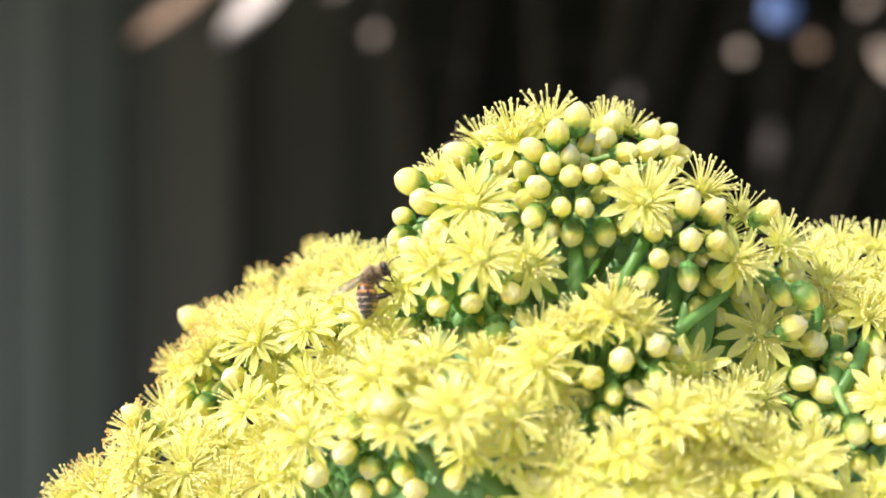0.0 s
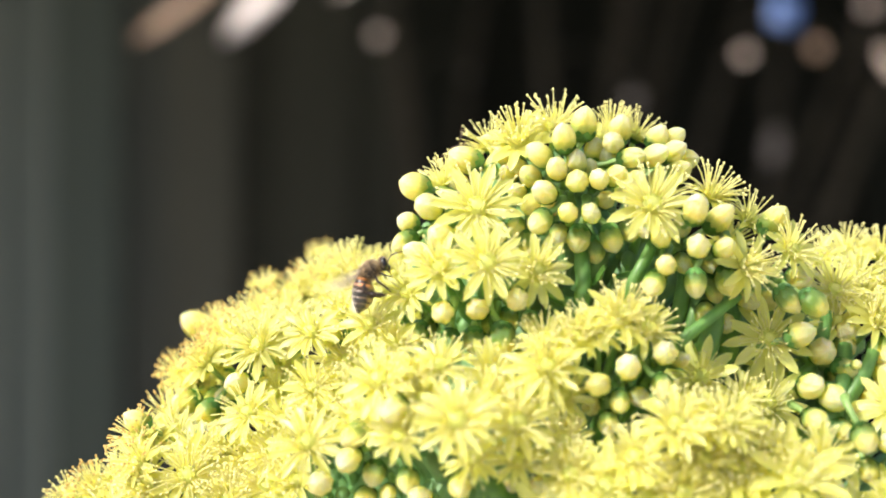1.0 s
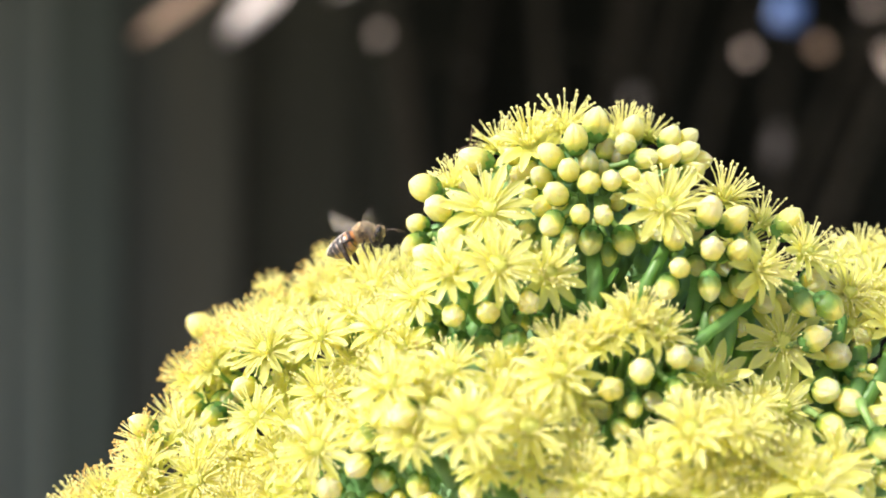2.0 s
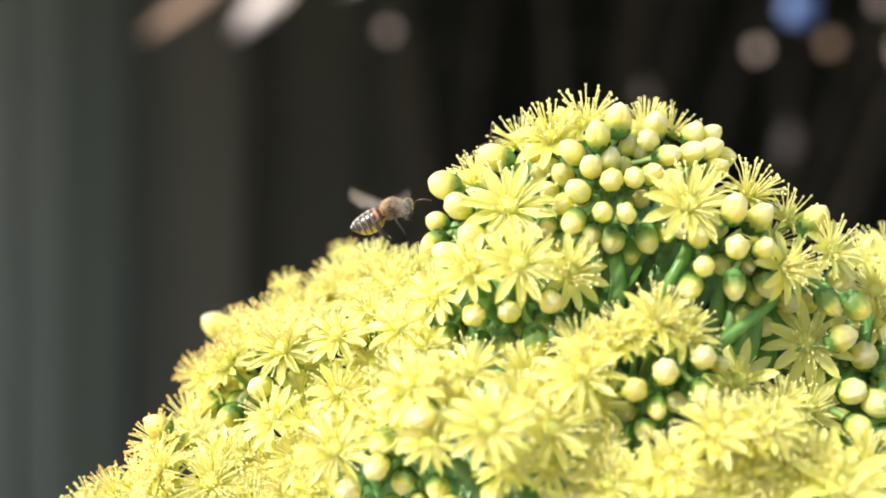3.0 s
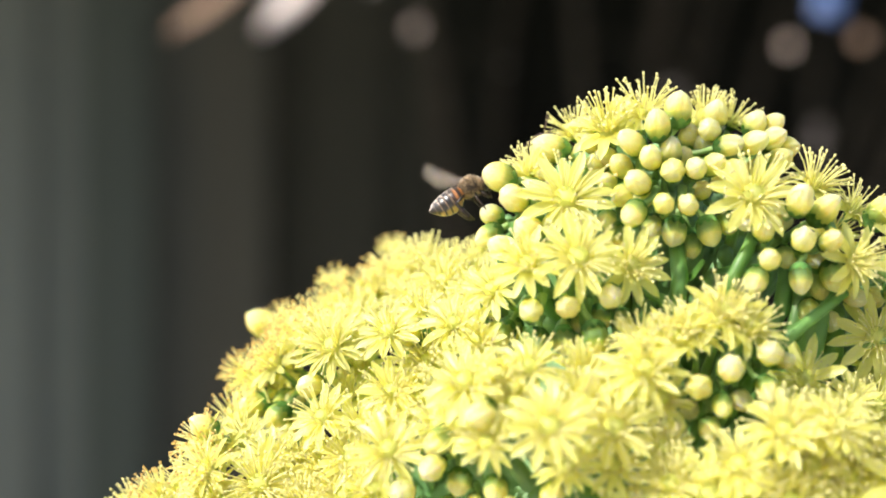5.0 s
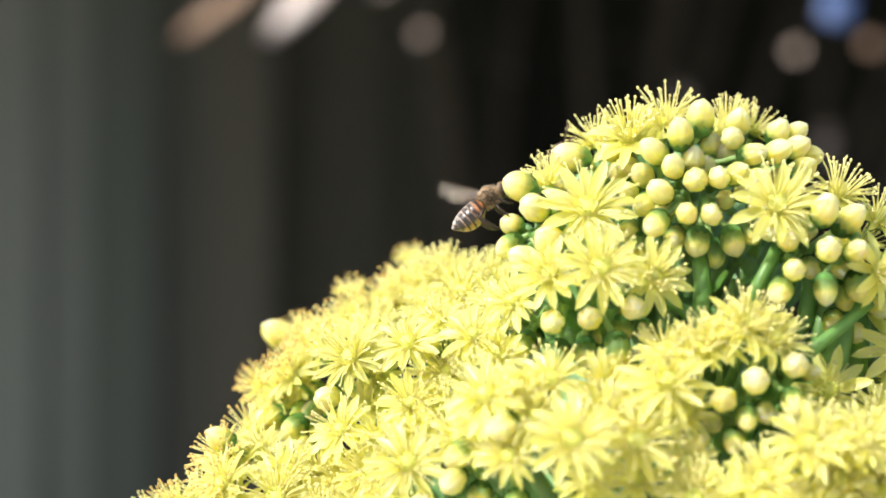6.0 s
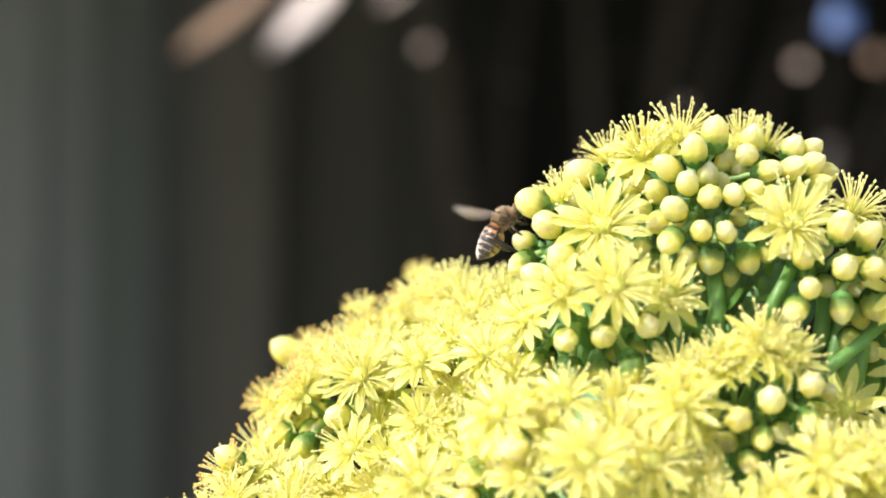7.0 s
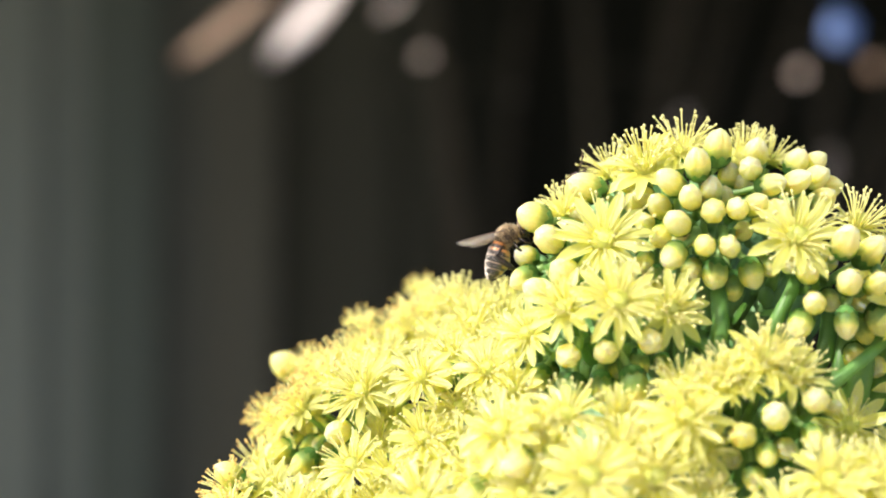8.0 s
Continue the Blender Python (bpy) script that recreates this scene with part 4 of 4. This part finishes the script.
        a = 2.399963 * i
        way = Vector((math.cos(a), math.sin(a), 0.0))
        p = AXIS + way * girth(z) * (1.18 if way.x < -0.3 and z < -0.05 else 0.9) + Vector((0, 0, z - 0.024))
        if way.y < 0.3 and z > -0.044:
            continue
        n = (way + Vector((0, 0, 0.55 + z * 6))).normalized()
        if i % 4 == 1:
            bud(p + lift, n, 0.0026)
        else:
            flower(p + lift, n, rng.uniform(0.0062, 0.0078), False, i % 3 == 0)

    # stout branches of the flower head
    for x, y, z, x2, y2, z2, r in STALKS:
        bm = bmesh.new()
        a, b = Vector((x, y, z)) / 1000 + lift, Vector((x2, y2, z2)) / 1000 + lift
        ends = sorted((a, b), key=lambda p: p.z)
        low, high = ends
        root = Vector((AXIS.x, AXIS.y, low.z - 0.03))
        mid = low.lerp(root, 0.35) - Vector((0, 0, 0.004))
        tube(bm, [inv @ p for p in (root, mid, low, low.lerp(high, 0.5) + Vector((0.0006, 0, 0.0004)), high)], [r * 0.0013, r * 0.0012, r * 0.00105, r * 0.001, r * 0.0009], 12)
        part("branch", bm, GREEN, plant, "thick green flower branch")
    # dim inner stalks, packed behind the flowers
    bm = bmesh.new()
    for i in range(420):
        z = 0.020 - 0.10 * rng.random()
        a = rng.uniform(0, 2 * math.pi)
        way = Vector((math.cos(a), math.sin(a), 0.25))
        r = max(0.005, girth(z) - (0.015 if z > -0.012 else 0.027))
        root = Vector((0, 0, EYE + z - 0.02))
        tip = Vector((0, 0, EYE + z)) + way * r * rng.uniform(0.8, 1.0)
        tube(bm, [root, root.lerp(tip, 0.5) + Vector((0, 0, -0.004)), tip], [0.0028, 0.0022, 0.0015], 6)
        ball(bm, tip, (0.0016, 0.0016, 0.0020), 5, 7)
    for side, far, top, reach in ((0.046, -0.004, -0.006, 0.040), (-0.032, 0.006, -0.020, 0.020)):
        for i in range(280):
            z = top - 0.07 * rng.random()
            a = rng.uniform(0, 2 * math.pi)
            r = min(reach, 0.006 + (top - z) * 0.8)
            root = Vector((side * 0.6, far, EYE + z - 0.025))
            tip = Vector((side, far, EYE + z)) + Vector((math.cos(a), math.sin(a), 0.2)) * r * rng.uniform(0.7, 1.0)
            tube(bm, [root, root.lerp(tip, 0.5) + Vector((0, 0, -0.004)), tip], [0.0026, 0.0021, 0.0015], 6)
            ball(bm, tip, (0.0016, 0.0016, 0.0020), 5, 7)
    tagged(part("inner_stalk_mass", bm, CORE, plant, "crowded green inner stalks"), kind="stuff")
    bm = bmesh.new()
    prof = [(0.004, 0.016), (0.012, 0.006), (0.020, -0.012), (0.032, -0.034), (0.046, -0.055), (0.048, -0.075), (0.018, -0.095)]
    tube(bm, [(0, 0, EYE + z) for r, z in prof], [r for r, z in prof], 16)
    part("rachis", bm, CORE, plant, "stout green core of the flower head")
    # stem and leaf rosette below
    bm = bmesh.new()
    tube(bm, [(0, 0, -0.01), (0.008, 0.004, 0.18), (0.004, -0.003, 0.36), (0, 0, EYE - 0.085)], [0.022, 0.019, 0.017, 0.014], 14)
    part("stem", bm, BARK, plant, "bare brown woody stem")
    for k in range(34):
        a, tier = 2.399963 * k, k / 34
        long = 0.11 - 0.05 * tier
        bm = bmesh.new()
        rows = []
        for i in range(7):
            s = i / 6
            w = 0.022 * (0.35 + 0.65 * s) * (1 if s < 0.75 else math.sqrt(max(0.02, 1 - ((s - 0.75) / 0.26) ** 2)))
            zz = 0.02 * s + 0.03 * s * s * (1 + 2 * tier)
            rows.append([bm.verts.new((0.012 + long * s, c * w, zz + 0.15 * abs(c) * w)) for c in (-1, -0.5, 0, 0.5, 1)])
        for p, q in zip(rows, rows[1:]):
            for j in range(4):
                bm.faces.new((p[j], q[j], q[j + 1], p[j + 1]))
        bmesh.ops.solidify(bm, geom=list(bm.faces), thickness=0.002)
        part("leaf", bm, LEAF, plant, "fleshy green rosette leaf", pose(0, 0, EYE - 0.27 + 0.05 * tier, 0, 0, math.degrees(a)))
    # small bracts on the branches
    for x, y, z, way, spin in ((0.0315, 0.366, -0.0045, (0.9, -0.3, 0.1), 20), (0.033, 0.367, -0.0075, (0.8, -0.5, -0.3), -30), (0.0275, 0.366, -0.0055, (0.5, -0.8, 0.5), 60), (0.0355, 0.369, -0.0035, (0.7, -0.3, 0.6), 0)):
        bm = bmesh.new()
        rows = []
        for i in range(6):
            s = i / 5
            w = 0.0016 * math.sin(math.pi * (0.1 + 0.88 * s)) ** 0.8
            rows.append([bm.verts.new((c * w, 0.0005 * abs(c) + 0.001 * s * s, s * 0.0062)) for c in (-1, 0, 1)])
        for p, q in zip(rows, rows[1:]):
            for j in range(2):
                bm.faces.new((p[j], q[j], q[j + 1], p[j + 1]))
        bmesh.ops.solidify(bm, geom=list(bm.faces), thickness=0.0004)
        part("bract", bm, GREEN, plant, "small green bract", inv @ facing(Vector((x, y, z)) + lift, way, spin))


build_aeonium()

# ---- a small spider half hidden behind a bud at the tip ----
def build_spider():
    spider = group("spider", pose(0.0022, 0.3800, EYE + 0.0206, 0, 0, 170), "tiny dark brown spider half hidden behind a flower bud", "spider")
    bm = bmesh.new()
    ball(bm, (-0.0008, 0, 0), (0.0013, 0.0011, 0.0009), 8, 10)
    part("abdomen", bm, SPIDER_SKIN, spider)
    bm = bmesh.new()
    ball(bm, (0.0008, 0, -0.0001), (0.0008, 0.0007, 0.0006), 7, 9)
    part("head", bm, SPIDER_SKIN, spider)
    for s in (-1, 1):
        for turn, lift, out in ((-150, 0.9, 0.5), (-115, 2.2, 0.35), (-60, 0.7, 0.8), (-25, 0.5, 0.9)):
            d = Vector((math.cos(radians(turn)), s * math.sin(radians(-turn)), 0)) * 0.0026 * out
            bm = bmesh.new()
            tube(bm, [(0.0004, 0, 0), d * 0.6 + Vector((0, 0, 0.0011 * lift)), d + Vector((0, 0, 0.0016 * lift if lift > 0.8 else -0.0004)), d * 1.7 + Vector((0, 0, 0.0021 * lift if lift > 0.8 else -0.0016))], [0.00013, 0.00011, 0.00009, 0.00005], 5)
            part("leg", bm, SPIDER_SKIN, spider)


build_spider()

# ---- the honey bee: x ahead, y to its left, z up; origin in the thorax ----
BEE_PATH = [
    (0.0, -0.01361, 0.364, -0.00525, 38.0, 92.0, 6.0),
    (0.3, -0.01442, 0.364, -0.00498, 38.0, 96.0, 6.0),
    (0.6, -0.01492, 0.364, -0.005, 36.0, 106.0, 6.0),
    (0.8, -0.0149, 0.364, -0.00412, 40.0, 98.0, 4.0),
    (1.0, -0.01466, 0.364, -0.00313, 36.0, 82.0, 4.0),
    (1.2, -0.01578, 0.364, -0.00191, 28.0, 66.0, 2.0),
    (1.5, -0.01707, 0.366, 0.00018, 20.0, 48.0, -6.0),
    (1.9, -0.01758, 0.368, 0.00367, 10.0, 36.0, -14.0),
    (2.3, -0.01732, 0.369, 0.00619, 3.0, 33.0, -20.0),
    (2.5, -0.017, 0.37, 0.00698, 9.0, 27.0, -12.0),
    (2.7, -0.01652, 0.371, 0.00782, 14.0, 26.0, -4.0),
    (2.9, -0.01604, 0.372, 0.00823, 18.0, 27.0, 0.0),
    (3.2, -0.016, 0.372, 0.00981, 18.0, 29.0, 2.0),
    (3.5, -0.01659, 0.372, 0.01094, 18.0, 28.0, 4.0),
    (3.8, -0.01648, 0.372, 0.01073, 15.0, 27.0, 5.0),
    (4.1, -0.01556, 0.373, 0.0107, 14.0, 27.0, 6.0),
    (4.4, -0.01419, 0.373, 0.01051, 15.0, 28.0, 7.0),
    (4.7, -0.01237, 0.372, 0.01093, 18.0, 30.0, 8.0),
    (5.2, -0.01144, 0.372, 0.01124, 27.0, 35.0, 8.0),
    (5.8, -0.01154, 0.372, 0.01126, 35.0, 40.0, 8.0),
    (6.1, -0.01178, 0.372, 0.01081, 36.0, 42.0, 8.0),
    (6.4, -0.01138, 0.372, 0.01047, 36.0, 51.0, 8.0),
    (6.8, -0.01124, 0.372, 0.01032, 36.0, 58.0, 8.0),
    (7.2, -0.01121, 0.372, 0.01021, 34.0, 67.0, 8.0),
    (7.6, -0.01101, 0.372, 0.00976, 33.0, 73.0, 8.0),
    (8.0, -0.01088, 0.372, 0.00972, 32.0, 74.0, 8.0),
]

def fuzz(bm, rng, centre, size, count, long, low=-0.6):
    """Short hairs that stand on an ellipsoid."""
    for k in range(count):
        d = Vector((rng.gauss(0, 1), rng.gauss(0, 1), rng.gauss(0, 1))).normalized()
        if d.z < low:
            continue
        p = Vector(centre) + Vector((d.x * size[0], d.y * size[1], d.z * size[2]))
        n = Vector((d.x / size[0], d.y / size[1], d.z / size[2])).normalized()
        n = (n + Vector((rng.uniform(-0.5, 0.2), rng.uniform(-0.3, 0.3), rng.uniform(-0.3, 0.3)))).normalized()
        side = n.orthogonal().normalized() * 0.00004
        tip = p + n * long * rng.uniform(0.6, 1.1)
        a, b, c = bm.verts.new(p + side), bm.verts.new(p - side), bm.verts.new(p + n.cross(side))
        t = bm.verts.new(tip)
        for tri in ((a, b, t), (b, c, t), (c, a, t)):
            bm.faces.new(tri)


def wing_parts(name, long, wide, parent, side, at):
    """A membrane with an outline of its own, gently cambered, with raised veins. x along the wing, -y its hind edge."""
    bm = bmesh.new()
    n, rows = 14, []

    def edge(s):
        lead = 0.10 * wide * math.sin(math.pi * min(1, s * 1.05)) + 0.06 * wide
        trail = -wide * (0.10 + 0.95 * math.sin(math.pi * min(1, 0.08 + 0.80 * s ** 0.9)) ** 0.9) * (1 if s < 0.8 else math.sqrt(max(0.03, 1 - ((s - 0.8) / 0.205) ** 2)))
        return lead * (1 if s < 0.9 else max(0.1, (1 - s) * 10)), trail

    for i in range(n + 1):
        s = i / n
        lead, trail = edge(s)
        rows.append([bm.verts.new((s * long, lead + (trail - lead) * c, 0.05 * wide * math.sin(math.pi * c) - 0.03 * wide * s)) for c in (0, 0.25, 0.5, 0.75, 1)])
    for a, b in zip(rows, rows[1:]):
        for k in range(4):
            bm.faces.new((a[k], a[k + 1], b[k + 1], b[k]))
    bmesh.ops.solidify(bm, geom=list(bm.faces), thickness=0.000012)
    wing = part(name, bm, WING, parent, at=at)
    bm = bmesh.new()
    for c0, c1, s0, s1, r in ((0.0, 0.0, 0.0, 0.92, 0.00007), (0.12, 0.22, 0.02, 0.75, 0.00004), (0.25, 0.55, 0.02, 0.8, 0.00003), (0.5, 0.85, 0.03, 0.6, 0.00003), (0.2, 0.8, 0.45, 0.55, 0.000025), (0.05, 0.5, 0.62, 0.72, 0.000025)):
        path = []
        for i in range(7):
            s = s0 + (s1 - s0) * i / 6
            c = c0 + (c1 - c0) * i / 6
            lead, trail = edge(s)
            path.append((s * long, lead + (trail - lead) * c, 0.05 * wide * math.sin(math.pi * c) - 0.03 * wide * s + 0.00002))
        tube(bm, path, r, 4)
    part("vein", bm, VEIN, wing)
    return wing


def leg_mesh(points, radii):
    bm = bmesh.new()
    tube(bm, points, radii, 7)
    for p, r in zip(points[1:-1], radii[1:-1]):
        ball(bm, p, (r * 1.12, r * 1.12, r * 1.12), 5, 7)
    return bm


def aimed(root, along, chord):
    """A pose at root with x along one way and -y near another."""
    x = Vector(along).normalized()
    z = x.cross(-Vector(chord)).normalized()
    y = z.cross(x)
    return Matrix.Translation(root) @ Matrix((x, y, z)).transposed().to_4x4()


def build_bee():
    rng = random.Random(8)
    bee = group("honey_bee", pose(0, 0, EYE), "brown honey bee with banded abdomen, visiting yellow aeonium flowers", "bee")
    bm = bmesh.new()
    ball(bm, (0, 0, 0), (0.0021, 0.0017, 0.0018), 12, 16)
    ball(bm, (-0.0014, 0, 0.0003), (0.0010, 0.0012, 0.0012), 8, 12)
    thorax = part("thorax", bm, CHITIN, bee)
    bm = bmesh.new()
    fuzz(bm, rng, (0, 0, 0), (0.0021, 0.0017, 0.0018), 3000, 0.00080, -0.9)
    part("hair", bm, FUZZ, thorax, "short tan fuzz")
    # head
    bm = bmesh.new()
    ball(bm, (0, 0, 0), (0.00095, 0.00165, 0.00155), 10, 14)
    ball(bm, (0.0007, 0, -0.0010), (0.0005, 0.0006, 0.0008), 7, 10)
    head = part("head", bm, CHITIN, bee, at=pose(0.0030, 0, -0.0004, 0, 22, 0))
    bm = bmesh.new()
    fuzz(bm, rng, (0, 0, 0), (0.00098, 0.0015, 0.0015), 500, 0.00045, -0.4)
    part("hair", bm, FUZZ, head)
    for s in (-1, 1):
        bm = bmesh.new()
        ball(bm, (0.0001, s * 0.00128, 0.0002), (0.00062, 0.00052, 0.00118), 10, 12, Euler((s * 0.25, 0, 0)).to_matrix())
        part("eye", bm, EYE_BLACK, head, "glossy black eye")
        bm = bmesh.new()
        tube(bm, [(0.0009, s * 0.0004, 0.0003), (0.0017, s * 0.0008, 0.0012), (0.0021, s * 0.0010, 0.00135), (0.0032, s * 0.0014, 0.0016), (0.0046, s * 0.0016, 0.0014)], [0.00008, 0.00008, 0.00011, 0.00012, 0.00011], 6)
        part("antenna", bm, HORN, head)
    bm = bmesh.new()
    tube(bm, [(0.0007, 0, -0.0016), (0.0010, 0, -0.0023), (0.0011, 0, -0.0031)], [0.00022, 0.00015, 0.00008], 6)
    part("proboscis", bm, LEG, head)
    # abdomen: six overlapping rings, narrowing to the tail
    ends = (0.0, 0.0012, 0.0025, 0.0038, 0.0050, 0.0061, 0.0072)
    wide = (0.0011, 0.0020, 0.00225, 0.0022, 0.0019, 0.0013, 0.0002)
    drop = (0.0, 0.0003, 0.0005, 0.00055, 0.0005, 0.0003, 0.0)
    looks = (ORANGE_RING, ORANGE_RING, DARK_RING, DARK_RING, DARK_RING, TAIL_RING)
    abdomen = None
    for k in range(6):
        bm = bmesh.new()
        rings = []
        for i in range(6):
            s = i / 5
            x = -(ends[k] + (ends[k + 1] - ends[k]) * (s * 1.10))
            r = wide[k] + (wide[k + 1] - wide[k]) * s
            r *= 1.03 + 0.035 * math.sin(math.pi * min(1, s * 1.1)) + (0.02 if 0 < i < 5 else 0)
            z = -(drop[k] + (drop[k + 1] - drop[k]) * s)
            rings.append([bm.verts.new((x, r * math.cos(a), z + r * 0.94 * math.sin(a))) for a in (2 * math.pi * j / 20 for j in range(20))])
        for p, q in zip(rings, rings[1:]):
            for j in range(20):
                bm.faces.new((p[j], p[(j + 1) % 20], q[(j + 1) % 20], q[j]))
        bm.faces.new(rings[0][::-1])
        bm.faces.new(rings[-1])
        bmesh.ops.recalc_face_normals(bm, faces=list(bm.faces))
        if abdomen is None:
            abdomen = part("abdomen", bm, looks[k], bee, "orange and black banded abdomen", pose(-0.0019, 0, -0.0002))
        else:
            part("segment", bm, looks[k], abdomen)
    bm = bmesh.new()
    for k in (1, 2, 3, 4, 5):
        for i in range(280):
            # most hairs in a band along the front edge, the rest thin over the back
            back = i % 2 == 0
            a = rng.gauss(math.pi / 2, 0.45) if i % 12 else rng.uniform(-0.3, math.pi + 0.3)
            q = rng.random() if back else rng.uniform(0.0, 0.3)
            r = (wide[k] + (wide[k + 1] - wide[k]) * q) * 1.05
            drop_q = drop[k] + (drop[k + 1] - drop[k]) * q
            p = Vector((-(ends[k] + (ends[k + 1] - ends[k]) * q), r * math.cos(a), -drop_q + r * 0.94 * math.sin(a)))
            n = Vector((-0.9, math.cos(a) * 0.6, math.sin(a) * 0.6)).normalized()
            side = n.orthogonal().normalized() * 0.000022
            bm.faces.new([bm.verts.new(v) for v in (p + side, p - side, p + n * rng.uniform(0.0002, 0.0004))])
    part("hair", bm, plain("bee_band_hair", [(0.3, (0.56, 0.48, 0.39)), (0.7, (0.82, 0.75, 0.66))], 900, 0.5, 0, 0.0, sheen=0.3), abdomen, "pale bands of hair")
    # legs
    hind = []
    for s in (-1, 1):
        part("front_leg", leg_mesh([(0.0012, s * 0.0010, -0.0012), (0.0018, s * 0.0018, -0.0022), (0.0024, s * 0.0016, -0.0031), (0.0031, s * 0.0014, -0.0034)], [0.00022, 0.00022, 0.00016, 0.00009]), LEG, bee)
        part("middle_leg", leg_mesh([(0.0002, s * 0.0012, -0.0014), (0.0000, s * 0.0024, -0.0026), (0.0006, s * 0.0024, -0.0044), (0.0009, s * 0.0022, -0.0058)], [0.00025, 0.00026, 0.00018, 0.00009]), LEG, bee)
        root = (-0.0020, s * 0.0014, -0.0010)
        hind.append((part("hind_leg", leg_mesh([(0, 0, 0), (-0.0011, s * 0.0008, -0.0001), (-0.0022, s * 0.0011, -0.0003), (-0.0021, s * 0.0011, -0.0022), (-0.0018, s * 0.0010, -0.0036), (-0.0013, s * 0.0009, -0.0049)], [0.00028, 0.00030, 0.00030, 0.00056, 0.00048, 0.00016]), LEG, bee, "broad dark hind leg", pose(*root)), root))
    wings = []
    for s in (-1, 1):
        root = (-0.0002, s * 0.0012, 0.0013)
        fore = wing_parts("forewing", 0.0092, 0.0030, bee, s, aimed(root, (-1, s * 0.3, 0.1), (-0.3, -s, 0)))
        wing_parts("hindwing", 0.0062, 0.0021, fore, s, pose(0.0005, -0.0012, -0.0002, 0, 0, -14))
        wings.append((fore, root, s))
    bee.scale = (0.94, 0.94, 0.94)
    return bee, abdomen, hind, wings


BEE_PARTS = build_bee()


def motions():
    bee, abdomen, hind, wings = BEE_PARTS
    walk(bee, [(t, pose(x, y, EYE + z, 0, -pitch, yaw)) for t, x, y, z, pitch, tail, yaw in BEE_PATH])
    walk(abdomen, [(t, pose(-0.0019, 0, -0.0002, 0, -(tail - pitch), 0)) for t, x, y, z, pitch, tail, yaw in BEE_PATH])
    # legs: hind legs reach forward while it clings, dangle in flight
    reach = ((0.0, -52), (0.7, -46), (1.0, -36), (1.2, -26), (1.6, -12), (2.3, -6), (3.5, -16), (4.1, -16), (4.7, -14), (5.8, -14), (6.8, -14), (8.0, -12))
    for leg, root in hind:
        walk(leg, [(t, pose(*root, 0, a, 0)) for t, a in reach])
    # wings: folded back while it clings, beating in flight; the far one by how steeply it rises behind the bee
    rise = ((0.0, 7), (0.5, -6), (0.8, 0), (1.0, 10), (1.3, 20), (1.7, 25), (2.3, 23), (2.6, 28), (3.0, 34), (3.5, 20), (3.9, 38), (4.5, 38), (5.8, 45), (6.5, 42), (7.05, 44), (7.5, 33), (8.0, 17))
    times = [t for t, e in rise]
    far = [(-math.cos(radians(e)), 0.3, math.sin(radians(e))) for t, e in rise]
    near = far[:5] + [(-0.1, 1, 0.3), (0.85, 0.5, 0.1), (0.75, 0.6, -0.25), (0.4, 0.9, 0.0), (-0.3, 0.9, -0.3), (-0.6, 0.5, 0.5)] + far[11:]
    for wing, root, s in wings:
        rows = []
        for n in range(241):
            t = n / 30
            beat = 0.0 if t < 0.75 else min(1, (t - 0.75) / 0.3) if t < 6.2 else max(0.5, 1 - (t - 6.2)) if t < 7.05 else max(0, 0.5 - (t - 7.05) / 0.4)
            fly = Vector([float(np.interp(t, times, column)) for column in zip(*(near if s < 0 else far))])
            fly.y *= s
            swing = (0.0, -0.8, 0.8)[n % 3]
            way = fly.normalized() + Vector((0, -s * 0.3 * swing, swing)) * beat
            rows.append((t, aimed(root, way, Vector((-0.25, -s * 0.8, -0.55)) if beat > 0.5 else Vector((-0.2, -s * 0.9, -0.35)))))
        walk(wing, rows)


motions()
